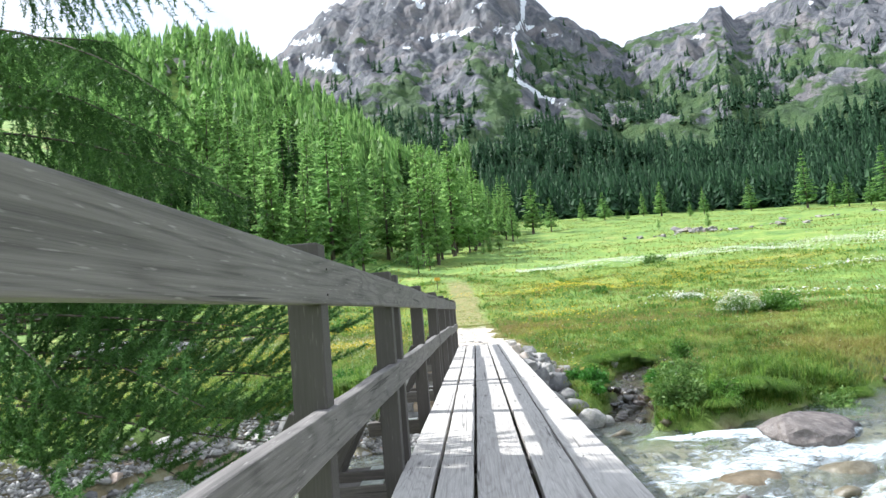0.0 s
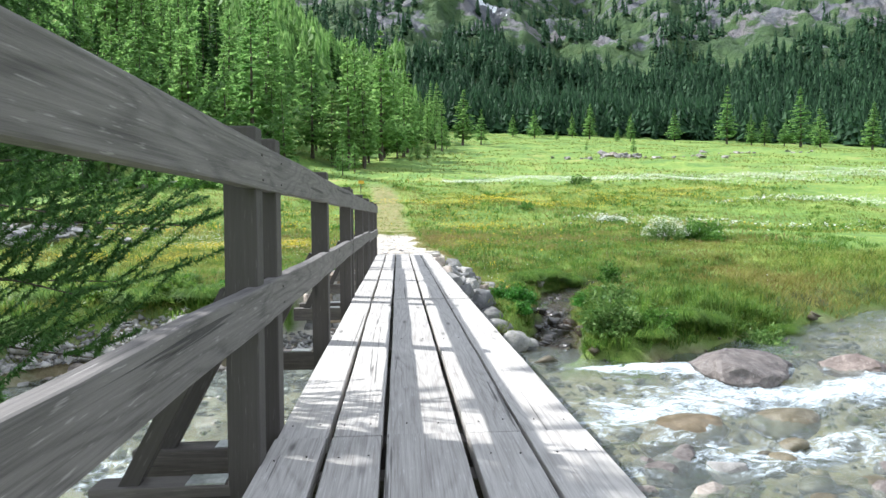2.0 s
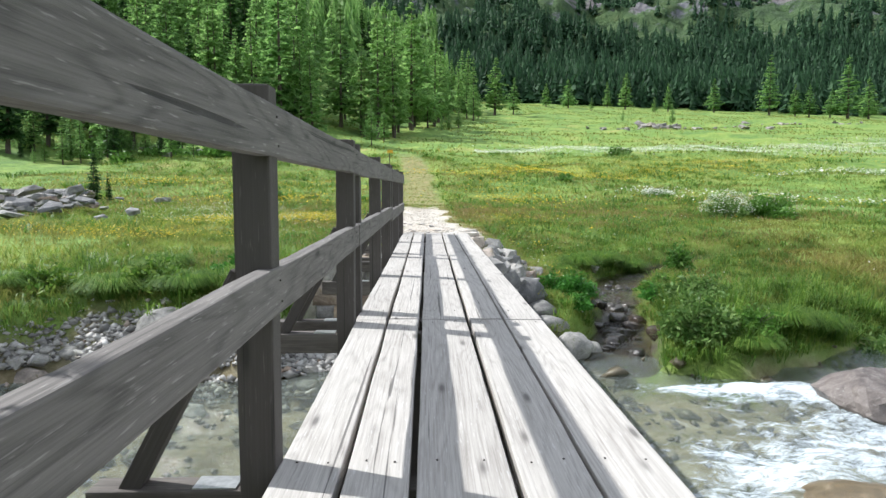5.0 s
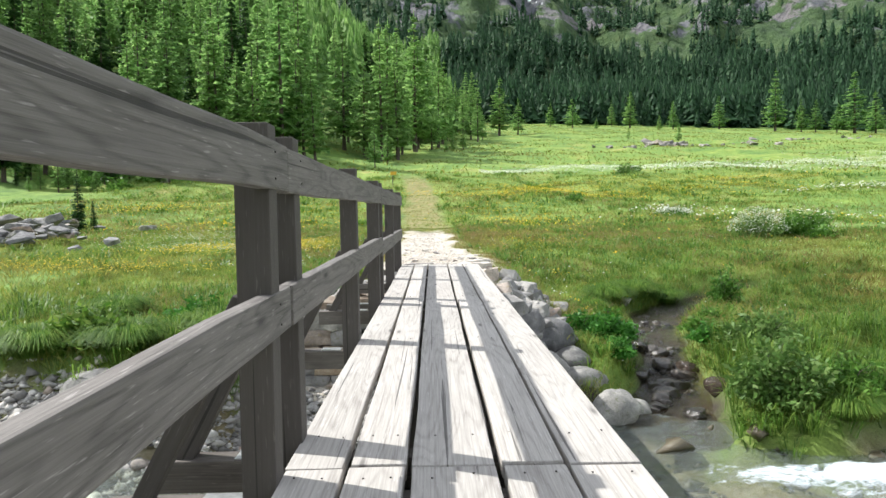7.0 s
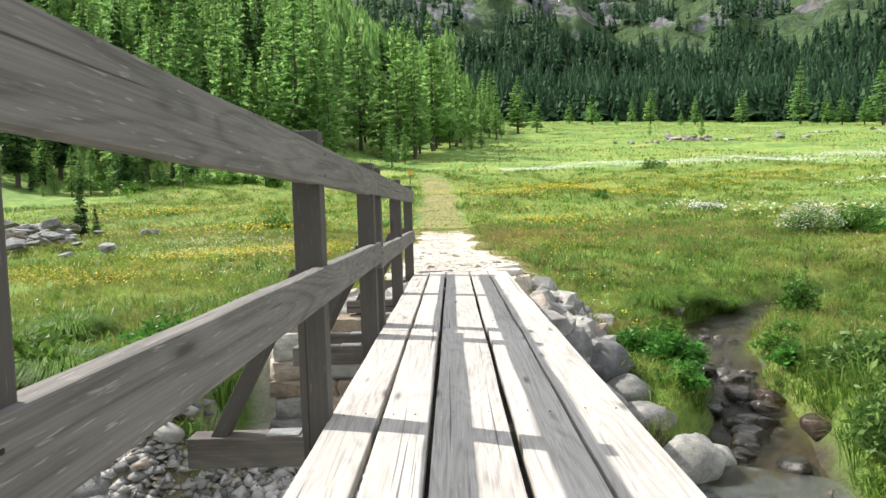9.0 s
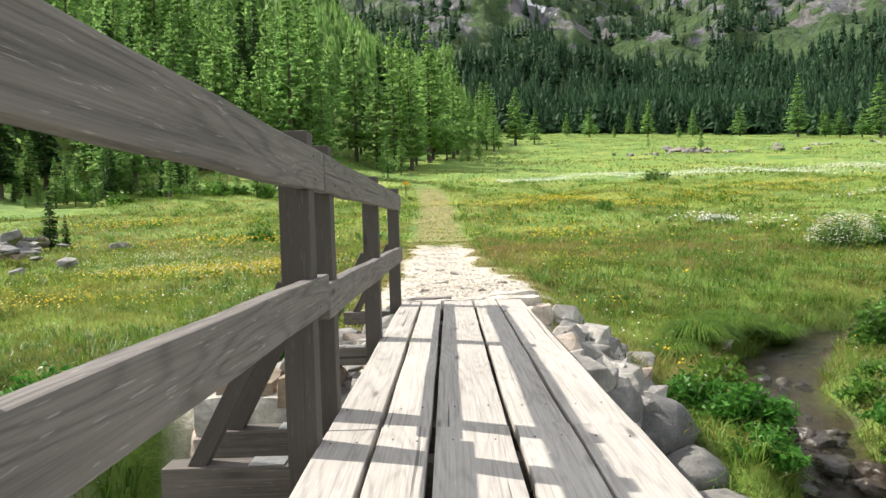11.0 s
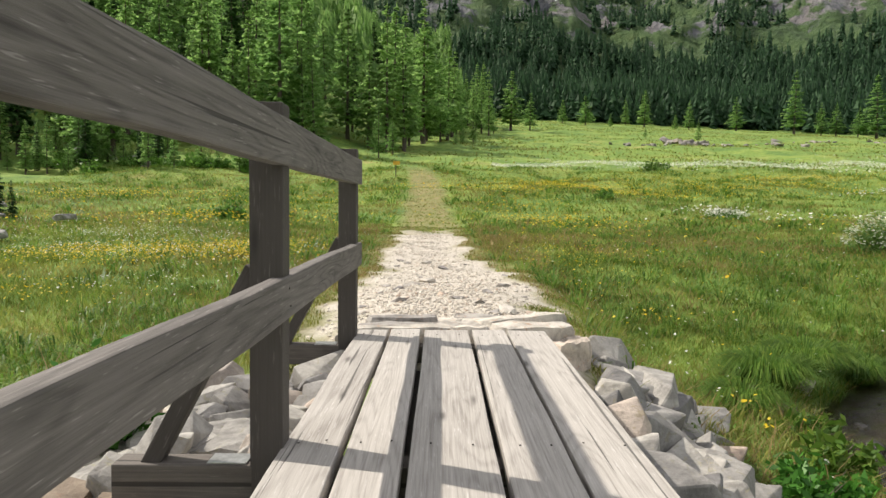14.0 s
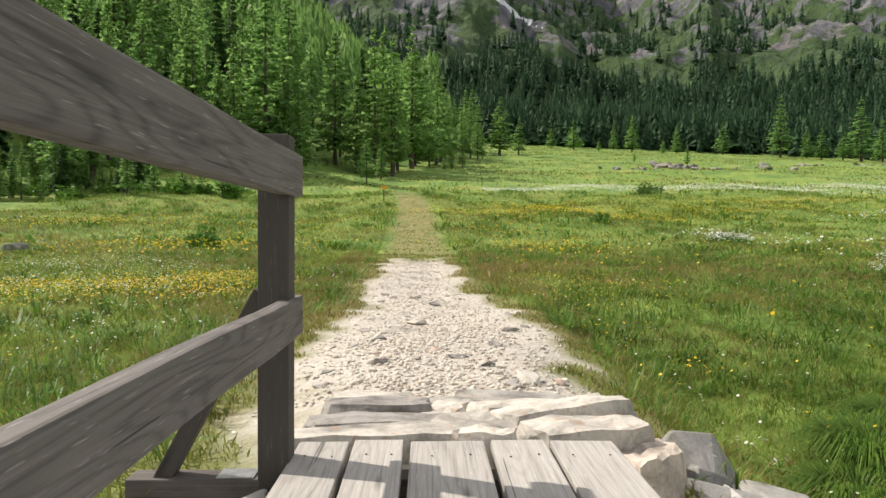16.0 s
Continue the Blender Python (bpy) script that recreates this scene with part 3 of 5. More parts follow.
# ---- torrent water ----
def water_mat(name, foam_lo, foam_hi, sx, sy, rot, clear=(0.72, 0.79, 0.70), silt=(0.42, 0.47, 0.44)):
    m = bpy.data.materials.new(name)
    m.use_nodes = True
    t = m.node_tree
    t.nodes.remove(t.nodes["Principled BSDF"])
    mp = t.nodes.new("ShaderNodeMapping")
    mp.inputs["Scale"].default_value = (sx, sy, 1)
    mp.inputs["Rotation"].default_value = (0, 0, rot)
    tc = t.nodes.new("ShaderNodeTexCoord")
    t.links.new(tc.outputs["Object"], mp.inputs["Vector"])
    v = mp.outputs["Vector"]
    fo = noise_tex(t, v, 1.0, 7, 0.72, 1.3)
    fine = noise_tex(t, v, 4.5, 6, 0.75, 1.2)
    f = maths(t, "ADD", maths(t, "ADD", attr(t, "rough_water"), maths(t, "MULTIPLY", maths(t, "SUBTRACT", fo, 0.5), 1.5)), maths(t, "MULTIPLY", maths(t, "SUBTRACT", fine, 0.5), 1.5))
    mask = ramp(t, f, grey((foam_lo, 0), (foam_hi, 0.9)))
    trans = node(t, "ShaderNodeBsdfTransparent", Color=(*clear, 1))
    glos = node(t, "ShaderNodeBsdfGlossy", Roughness=0.08, Color=(0.95, 0.98, 1, 1))
    fr = node(t, "ShaderNodeFresnel", IOR=1.33)
    body = t.nodes.new("ShaderNodeMixShader")
    milk = node(t, "ShaderNodeBsdfDiffuse", Color=(*silt, 1))
    b0 = t.nodes.new("ShaderNodeMixShader")
    b0.inputs[0].default_value = 0.14
    t.links.new(trans.outputs[0], b0.inputs[1])
    t.links.new(milk.outputs[0], b0.inputs[2])
    t.links.new(fr.outputs[0], body.inputs[0])
    t.links.new(b0.outputs[0], body.inputs[1])
    t.links.new(glos.outputs[0], body.inputs[2])
    foam = node(t, "ShaderNodeBsdfDiffuse", Color=(0.70, 0.78, 0.83, 1))
    out = t.nodes.new("ShaderNodeMixShader")
    t.links.new(mask, out.inputs[0])
    t.links.new(body.outputs[0], out.inputs[1])
    t.links.new(foam.outputs[0], out.inputs[2])
    bn = node(t, "ShaderNodeBump", Strength=0.5, Distance=0.08)
    t.links.new(maths(t, "ADD", fo, maths(t, "MULTIPLY", fine, 0.5)), bn.inputs["Height"])
    for s in (glos, fr, foam):
        t.links.new(bn.outputs[0], s.inputs["Normal"])
    t.links.new(out.outputs[0], t.nodes["Material Output"].inputs["Surface"])
    return m


M_WATER = water_mat("torrent_water", 0.40, 0.9, 1.1, 1.8, radians(-22))
M_BROOK = water_mat("brook_water", 0.80, 1.1, 2.5, 1.4, radians(20), (0.62, 0.55, 0.40), (0.10, 0.08, 0.05))
BOULDERS = ((5.95, 16.2, 0.9), (3.75, 13.5, 0.75), (7.4, 16.7, 0.7), (2.6, 11.9, 0.4), (5.1, 12.7, 0.4))


def build_water():
    x = np.concatenate([np.linspace(-120, -14, 60, endpoint=False), np.linspace(-14, 16, 240, endpoint=False), np.linspace(16, 120, 50)])
    v = np.linspace(-0.02, 1.02, 120)
    X, V = np.meshgrid(x, v)
    ys = near_shore(X) - 0.6 + (far_shore(X) + 1.2 - near_shore(X)) * V
    drop = 0.02 * (X - 2)
    chop = (fbm(X * 1.3 + ys * 0.3, ys * 2.3, 101, 4) - 0.5) * 0.34 + (fbm(X * 0.45, ys * 1.0, 104, 2) - 0.5) * 0.14
    mid = np.sin(np.clip(V, 0, 1) * math.pi) ** 0.6
    Z = WATER + chop * (0.3 + 0.7 * mid) + np.clip(drop, -0.06, 0.3) * 0.3
    rough = -0.04 + 1.3 * chop
    rough = rough + 0.72 * np.exp(-((ys - 16.95 + 0.12 * (X - 4)) / 0.5) ** 2) * step(2.2, 3.6, X) * (1 - step(5.2, 6.2, X))
    rough = rough + 0.76 * np.exp(-((ys - 14.7 - 0.16 * (X - 5)) / 0.95) ** 2) * step(1.6, 3.4, X)
    rough = rough + 0.42 * np.exp(-((ys - 12.3 - 0.1 * (X - 5)) / 0.8) ** 2) * step(2.0, 4.0, X) + 0.3 * step(8, 14, X)
    rough = rough + 0.40 * np.exp(-((ys - 12.6 + 0.3 * (X + 3)) / 2.2) ** 2) * (1 - step(-1.0, 0.6, X)) * step(-14, -6, X)
    for bx, by, br in BOULDERS:
        dx, dy = X - bx, ys - by
        rough = rough + 0.30 * np.exp(-((dx + br * 0.9) / (br * 1.7)) ** 2 - ((dy + 0.2) / (br * 0.9)) ** 2)
    me = grid_mesh("water", X, ys, Z, M_WATER)
    float_attr(me, "rough_water", rough)
    tagged(new("water", me), "clear shallow torrent with white rapids over stones", "water", kind="structure").visible_shadow = False
    # the brook's thread
    s = np.linspace(0, 1, 90)
    n = len(BROOK) - 1
    cx, cy = np.interp(s * n, range(n + 1), [p[0] for p in BROOK]), np.interp(s * n, range(n + 1), [p[1] for p in BROOK])
    c = np.linspace(-1, 1, 15)
    W = (brook_width(cy) + 0.12) * (1 + 0.14 * np.sin(s * 31) + 0.1 * np.sin(s * 13))
    tx, ty = np.gradient(cx), np.gradient(cy)
    tl = np.hypot(tx, ty)
    X = cx[:, None] + c[None] * (W * ty / tl)[:, None]
    Y = cy[:, None] - c[None] * (W * tx / tl)[:, None]
    base = np.interp(cy, *BROOK_BED) + 0.09
    Z = base[:, None] + (fbm(X * 4, Y * 4, 111, 3) - 0.5) * 0.07
    me = grid_mesh("brook", X, Y, Z, M_BROOK)
    float_attr(me, "rough_water", -0.18 + (0.30 * np.exp(-((cy - 21.0) / 0.7) ** 2))[:, None] + 0 * X)
    tagged(new("brook", me), "narrow brook trickling over dark stones into the torrent", "water", kind="structure").visible_shadow = False


build_water()

# ---- rocks ----
def rock_mesh(seed, mat, detail=3, angular=0.6):
    rng = random.Random(seed)
    bm = bmesh.new()
    bmesh.ops.create_icosphere(bm, subdivisions=detail, radius=1)
    cuts = [(Vector((rng.gauss(0, 1), rng.gauss(0, 1), rng.gauss(0, 1))).normalized(), rng.uniform(0.42, 0.72) if angular > 0.7 else rng.uniform(0.55, 0.85)) for _ in range(11)]
    for v in bm.verts:
        p = v.co.copy()
        for n, d in cuts:
            k = p.dot(n) - d
            if k > 0:
                p -= n * k * angular * 1.35
        q = p * 1.6 + Vector((seed * 3.3, 0, 0))
        p *= 1 + (0.06 if angular > 0.7 else 0.16) * noise.noise(q) + (0.03 if angular > 0.7 else 0.06) * noise.noise(q * 3.1) + 0.02 * noise.noise(q * 8)
        v.co = p
    me = bpy.data.meshes.new("rock")
    bm.to_mesh(me)
    bm.free()
    me.polygons.foreach_set("use_smooth", [angular < 0.5] * len(me.polygons))
    me.materials.append(mat)
    return me


def hull_rock(seed, mat):
    """A broken block: flat faces meeting at worn edges."""
    rng = random.Random(seed)
    bm = bmesh.new()
    for _ in range(13):
        p = Vector((rng.uniform(-1, 1), rng.uniform(-1, 1), rng.uniform(-1, 1)))
        bm.verts.new(p / max(0.8, p.length ** 0.6))
    bmesh.ops.convex_hull(bm, input=bm.verts[:])
    bmesh.ops.delete(bm, geom=[v for v in bm.verts if not v.link_faces], context="VERTS")
    bmesh.ops.dissolve_limit(bm, angle_limit=radians(14), verts=bm.verts[:], edges=bm.edges[:])
    bmesh.ops.bevel(bm, geom=bm.edges[:], offset=0.06, segments=2, affect="EDGES", profile=0.6)
    bmesh.ops.triangulate(bm, faces=bm.faces[:])
    for v in bm.verts:
        v.co *= 1 + 0.07 * noise.noise(v.co * 2.2 + Vector((seed * 3.3, 0, 0)))
    me = bpy.data.meshes.new("rock")
    bm.to_mesh(me)
    bm.free()
    me.materials.append(mat)
    return me


ROCKS = [hull_rock(i, M_STONE) for i in range(9)]
CRAGS = [hull_rock(60 + i, M_CRAG) for i in range(4)]
HEAP = [hull_rock(70 + i, M_HEAP) for i in range(4)]
ROUND = [rock_mesh(20 + i, M_BANK, 3, 0.4) for i in range(4)]
WETS = [rock_mesh(30 + i, M_WET, 3, 0.6) for i in range(3)]
RUST = [rock_mesh(40 + i, M_BOULDER, 4, 0.62) for i in range(3)]
BEDS = [rock_mesh(50 + i, M_BEDSTONE, 3, 0.35) for i in range(3)]


def rock(name, meshes, x, y, z, sx, sy, sz, label, group="", seed=0):
    rng = random.Random(seed * 13 + int(x * 100) + int(y * 37))
    ob = new(name, meshes[rng.randrange(len(meshes))])
    ob.matrix_world = Matrix.LocRotScale((x, y, z), Euler((rng.uniform(-0.3, 0.3), rng.uniform(-0.3, 0.3), rng.uniform(0, 6.28))), (sx, sy, sz))
    return tagged(ob, label, "rock", group)


def build_rocks():
    # boulder in the rapids and its neighbours
    ob = new("boulder", RUST[0])
    ob.matrix_world = Matrix.LocRotScale((5.95, 16.2, WATER + 0.06), Euler((0.1, -0.1, 0.5)), (0.98, 0.78, 0.46))
    tagged(ob, "big rust-grey boulder standing in the white rapids", "rock")
    rock("boulder", RUST, 7.05, 16.95, WATER + 0.02, 0.42, 0.36, 0.24, "low wet rust-brown boulder in the torrent", "torrent boulders")
    rock("boulder", RUST, 8.4, 16.6, WATER + 0.0, 0.7, 0.6, 0.3, "low wet rust-brown boulder in the torrent", "torrent boulders")
    rock("boulder", BEDS, 3.75, 13.5, WATER - 0.14, 0.75, 0.55, 0.30, "olive-brown boulder just awash in the torrent", "torrent boulders")
    rock("boulder", BEDS, 5.4, 13.8, WATER - 0.10, 0.5, 0.4, 0.24, "olive-brown boulder just awash in the torrent", "torrent boulders")
    rng = random.Random(9)
    for i in range(34):
        x, y = rng.uniform(2.0, 9.0), rng.uniform(10.2, 12.4)
        y += (x - 2) * 0.12
        s = rng.uniform(0.09, 0.26)
        rock("river_stone", rng.choice((BEDS, RUST, BEDS, RUST, ROCKS)), x, y, WATER - 0.05, s * 1.2, s, s * 0.62, "wet rounded stone at the torrent's edge", "torrent stones", i)
    for i in range(64):
        x, y = -0.8 - 1.3 * rng.random(), 19.62 + 2.0 * rng.random()
        s = rng.uniform(0.07, 0.2)
        rock("rubble_stone", ROCKS, x, y, max(-0.52, gz(x, y)) + s * 0.3, s * 1.3, s, s * 0.8, "pale loose rubble stone beside the abutment", "abutment rubble", i)
    # riprap by the bridge head
    for i in range(110):
        u = rng.random()
        x = 0.86 + rng.uniform(0, 1.0) + 0.35 * u
        y = 20.5 + u * 2.3
        top = -0.13 - 0.60 * max(0, (x - 0.95)) - 0.30 * (1 - u)
        s = 0.15 + 0.19 * rng.random() ** 1.5
        rock("riprap_stone", ROCKS, x, y, top - rng.uniform(0.02, 0.35), s * 1.3, s, s * 0.9, "pale grey angular granite block in a heap", "riprap by the bridge head", i)
    for x, y, z, s in ((1.72, 20.6, -1.12, 0.42), (1.55, 19.9, -1.5, 0.42), (2.1, 19.75, -1.62, 0.40), (1.25, 20.1, -1.3, 0.42), (2.35, 19.0, -1.82, 0.36), (1.1, 18.9, -1.85, 0.42), (1.7, 19.1, -1.85, 0.34), (2.75, 19.3, -1.92, 0.22), (1.3, 20.55, -0.98, 0.36), (1.95, 20.25, -1.4, 0.34), (1.3, 19.45, -1.6, 0.38), (2.4, 20.0, -1.62, 0.26)):
        rock("bank_boulder", ROUND, x, y, z, s * 1.15, s, s * 0.8, "rounded pale boulder on the stream bank", "bank boulders")
    for x, y, s in ((4.15, 24.75, 0.16), (2.3, 22.9, 0.2), (3.5, 23.9, 0.12)):
        rock("tan_stone", ROCKS, x, y, gz(x, y) + 0.06, s * 1.2, s, s * 0.8, "tan stone at the edge of the brook's pool", "pool stones")
    for i in range(60):
        k = 0.6 + 3.2 * rng.random() if i < 46 else rng.uniform(3.8, 7)
        cx, cy = np.interp(k, range(len(BROOK)), [p[0] for p in BROOK]), np.interp(k, range(len(BROOK)), [p[1] for p in BROOK])
        x, y = cx + rng.gauss(0, 0.33), cy + rng.gauss(0, 0.2)
        s = (0.05 + 0.15 * rng.random() ** 2) * (1.0 if i < 46 else 0.6)
        rock("brook_stone", WETS, x, y, gz(x, y) + 0.05 + s * 0.1, s * 1.3, s, s * 0.8, "wet black-brown stone in the brook", "brook stones", i)
    # heap of slabs by the torrent's bend
    for i in range(170):
        u = rng.uniform(-1.5, 1.5)
        x, y = -19.2 - 2.4 * u + rng.gauss(0, 1.6), 40.0 + 3.6 * u + rng.gauss(0, 1.2)
        s = 0.18 + 0.5 * rng.random() ** 1.6
        rock("slab", HEAP, x, y, gz(x, y) + 0.05 + 0.9 * math.exp(-0.4 * u * u) * rng.random(), s * 1.3, s, s * 0.4, "grey granite slab in a heap beside the torrent", "slab heap", i)
    # left shore cobbles
    for i in range(90):
        x = rng.uniform(-8.5, 0.2)
        y = float(far_shore(x)) + rng.gauss(0.15, 0.35) + (0.5 * rng.random() if x > -3 else 0)
        s = rng.uniform(0.06, 0.17)
        rock("cobble", ROUND if rng.random() < 0.7 else ROCKS, x, y, gz(x, y) + s * 0.25, s * 1.3, s, s * 0.7, "pale rounded cobble on the shore", "shore cobbles", i)
    for x, y, s in ((-4.3, 18.3, 0.5), (-7.0, 17.4, 0.32), (-3.5, 18.0, 0.26), (-6.3, 17.7, 0.3)):
        rock("shore_boulder", ROUND, x, y, gz(x, y) - 0.02, s * 1.2, s, s * 0.7, "pale grey boulder on the shore", "shore boulders")
    # far meadow rocks
    rock("meadow_boulder", CRAGS, 95, 207, gz(95, 207) + 0.4, 1.9, 1.6, 1.2, "grey boulder alone in the sunlit meadow")
    for i in range(50):
        x, y = 58 + rng.gauss(0, 2.8), 178 + rng.gauss(0, 2.0)
        s = rng.uniform(0.4, 1.3)
        rock("meadow_rock", CRAGS, x, y, gz(x, y) + 0.3, s * 1.5, s, s * 0.7, "pale rock of an outcrop in the meadow", "meadow outcrop", i)
    for i in range(46):
        x, y = rng.choice(((45, 165), (78, 172), (62, 172), (100, 200), (130, 215), (84, 176))), 0
        x, y = x[0] + rng.gauss(0, 4), x[1] + rng.gauss(0, 3)
        s = rng.uniform(0.3, 0.95)
        rock("meadow_rock", CRAGS, x, y, gz(x, y) + 0.2, s * 1.5, s, s * 0.6, "pale rock lying in the meadow", "meadow rocks", i)
    for i in range(16):
        x, y = -37 + rng.gauss(0, 5), 92 + rng.gauss(0, 2.5)
        s = rng.uniform(0.35, 1.0)
        rock("hillside_rock", CRAGS, x, y, gz(x, y) + 0.1, s * 1.6, s, s * 0.7, "pale pinkish rock outcrop at the wood's edge", "hillside rocks", i)
    for i in range(34):
        a = rng.uniform(-0.47, -0.2)
        y = rng.uniform(300, 430)
        s = rng.uniform(2.5, 6)
        rock("crag", CRAGS, a * y, y, gz(a * y, y) + 1.5, s * 1.5, s, s * 1.1, "pale crag between the trees of the spur", "spur crags", i)


build_rocks()

# ---- conifers ----
def crown_mesh(seed, h, rmax, mat, levels=24, per=8, clumps=5, droop=0.25, bare=0.12, size=0.55):
    """Whorls of drooping boughs, each a row of ragged needle sprays."""
    rng = np.random.default_rng(seed)
    V, F = [], []
    for lv in range(levels):
        u = (lv + rng.uniform(0, 0.8)) / levels
        z = h * (bare + (1 - bare) * u)
        R = rmax * (1 - u) ** 0.95 * rng.uniform(0.7, 1.15) + 0.15
        if u < 0.12:
            R *= 0.75
        n = max(3, int(per * (0.45 + 0.6 * (1 - u))))
        for b in range(n):
            az = rng.uniform(0, 2 * np.pi)
            rb = R * rng.uniform(0.5, 1.12)
            lift = rng.uniform(-0.05, 0.18)
            for c in range(clumps):
                s = ((c + rng.uniform(0.2, 1.0)) / clumps) ** 0.6
                d = rb * s
                p = np.array([np.cos(az) * d, np.sin(az) * d, z + d * lift - droop * d * s])
                g = size * (0.5 + 0.55 * (1 - u)) * rng.uniform(0.6, 1.25)
                out = np.array([np.cos(az + rng.uniform(-0.9, 0.9)), np.sin(az + rng.uniform(-0.9, 0.9)), rng.uniform(-0.6, 0.5)])
                side = np.array([-np.sin(az), np.cos(az), rng.uniform(-0.8, 0.8)])
                for sg in (-1, 1):
                    i = len(V)
                    q = side * sg * rng.uniform(0.45, 0.9) + out * rng.uniform(0.1, 0.6)
                    V += [p - out * g * 0.5, p + out * g * rng.uniform(0.4, 0.8), p + q * g + np.array([0, 0, -0.25 * g])]
                    F.append((i, i + 1, i + 2) if sg > 0 else (i + 1, i, i + 2))
    tip = len(V)
    V += [np.array([0.12, 0, h * 0.97]), np.array([-0.12, 0, h * 0.97]), np.array([0, 0, h * 1.04])]
    F.append((tip, tip + 1, tip + 2))
    return np_mesh("crown", np.array(V), np.array(F), mat)


def trunk_bm(h, r):
    bm = bmesh.new()
    rings = []
    for i in range(7):
        u = i / 6
        ring = [bm.verts.new((math.cos(a) * r * (1 - 0.93 * u) * (1.35 if i == 0 else 1), math.sin(a) * r * (1 - 0.93 * u) * (1.35 if i == 0 else 1), h * u - 0.4)) for a in [k * math.pi / 4 for k in range(8)]]
        if rings:
            for k in range(8):
                bm.faces.new((rings[-1][k], rings[-1][(k + 1) % 8], ring[(k + 1) % 8], ring[k]))
        rings.append(ring)
    return bm


def conifer(seed, h, rmax, mat, label, **kw):
    t = thing("larch_tree" if mat is M_LARCH else "spruce_tree", label, "tree")
    part("trunk", trunk_bm(h * 0.97, h * 0.011 + 0.06), M_BARK, t)
    ob = new("crown", crown_mesh(seed, h, rmax, mat, **kw))
    ob.parent = t
    return t


def build_trees():
    rng = random.Random(77)
    protos = [conifer(100 + i, 22.0 + i % 3, 4.5 + 0.4 * (i % 4), M_LARCH, "light green larch on the wooded spur", levels=25, per=11, clumps=7, size=0.74, droop=0.10) for i in range(6)]
    protos += [conifer(200 + i, 21.0, 3.0, M_SPRUCE, "dark green spruce on the wooded spur", levels=30, per=10, clumps=5, size=0.85, droop=0.35) for i in range(2)]
    for p in protos:
        p["group"] = "trees of the spur"
    used = set()

    def plant(x, y, s, k, label="", group="", broad=1.0):
        m = Matrix.LocRotScale((x, y, gz(x, y) - 0.1), Euler((rng.uniform(-0.03, 0.03), rng.uniform(-0.03, 0.03), rng.uniform(0, 6.28))), None)
        p = protos[k]
        wide = rng.uniform(0.9, 1.2) * broad
        if k not in used:
            used.add(k)
            ob = p
            ob.matrix_basis = m
        else:
            ob = copy_thing(p, m)
        ob.scale = (s * wide, s * wide, s)
        tagged(ob, label, "", group)

    # solitary trees at the meadow's far edge: bearing, distance, height
    for a, y, h, k in ((0.092, 250, 19, 0), (0.118, 262, 12, 1), (0.164, 345, 10, 2), (0.195, 345, 14, 3), (0.335, 345, 13, 4), (0.478, 350, 26, 5), (0.515, 352, 16, 0), (0.535, 352, 15, 1), (0.59, 345, 27, 2), (0.62, 350, 20, 3), (0.275, 365, 17, 4), (0.25, 370, 12, 5), (0.40, 365, 16, 1), (0.315, 318, 6, 2), (0.227, 300, 5, 3), (0.70, 340, 22, 4), (0.565, 352, 14, 0)):
        y *= 0.9
        plant(a * 1.05 * y, y + 2.7, h / 22.5, k, "solitary light green larch at the meadow's edge", "meadow edge larches", 1.35)
    # the spur's front rows
    n = 0
    tries = 0
    while n < 150 and tries < 20000:
        tries += 1
        y = rng.uniform(108, 310)
        x = rng.uniform(-0.62, 0.08) * y
        d = float(wood_edge(y)) - x
        if d < rng.uniform(-3, 5) or d > 105:
            continue
        if rng.random() > 1.25 - y / 330:
            continue
        plant(x, y, 0.62 + 0.6 * rng.random(), rng.choice((0, 1, 2, 3, 4, 5, 0, 1, 2, 3, 4, 5, 6, 7)))
        n += 1
    for i in range(38):
        y = rng.uniform(190, 330)
        plant(float(wood_edge(y)) + rng.uniform(-14, 8), y, 0.35 + 0.6 * rng.random(), rng.randrange(6), "light green larch where the spur meets the meadow")
    # wood's edge near the torrent
    for a, y, h, k in ((-0.47, 88, 13, 0), (-0.56, 92, 17, 6), (-0.62, 85, 16, 7), (-0.66, 95, 18, 1), (-0.52, 110, 20, 6), (-0.72, 90, 17, 7), (-0.43, 112, 18, 2), (-0.60, 112, 22, 6), (-0.38, 118, 19, 3), (-0.34, 112, 15, 4), (-0.70, 112, 21, 1), (-0.8, 100, 20, 7), (-0.30, 120, 18, 5), (-0.26, 125, 18, 0), (-0.085, 112, 8, 3), (-0.095, 126, 6, 2), (-0.05, 150, 7, 1), (-0.02, 160, 8, 4), (-0.07, 140, 4.5, 5), (0.03, 158, 5, 0), (0.045, 166, 6, 2), (0.02, 150, 3.5, 4), (-0.066, 118, 6, 1), (0.365, 196, 6, 0), (0.29, 205, 3.5, 2)):
        plant(a * (y - 8), y, h / 22.5, k, "green conifer at the wood's edge", "wood's edge trees")
    for i in range(46):
        y = rng.uniform(94, 132)
        a = rng.uniform(-0.95, -0.34)
        plant(a * (y - 8), y, rng.uniform(0.5, 0.95), rng.choice((0, 1, 2, 3, 4, 5, 6, 7)), "green conifer at the wood's edge", "wood's edge trees")
    for i in range(48):
        y = rng.uniform(84, 108)
        a = rng.uniform(-0.98, -0.36)
        plant(a * (y - 8), y, 0.10 + 0.28 * rng.random(), rng.choice((0, 2, 4, 6, 7, 6)), "young green conifer at the wood's edge", "wood's edge trees")
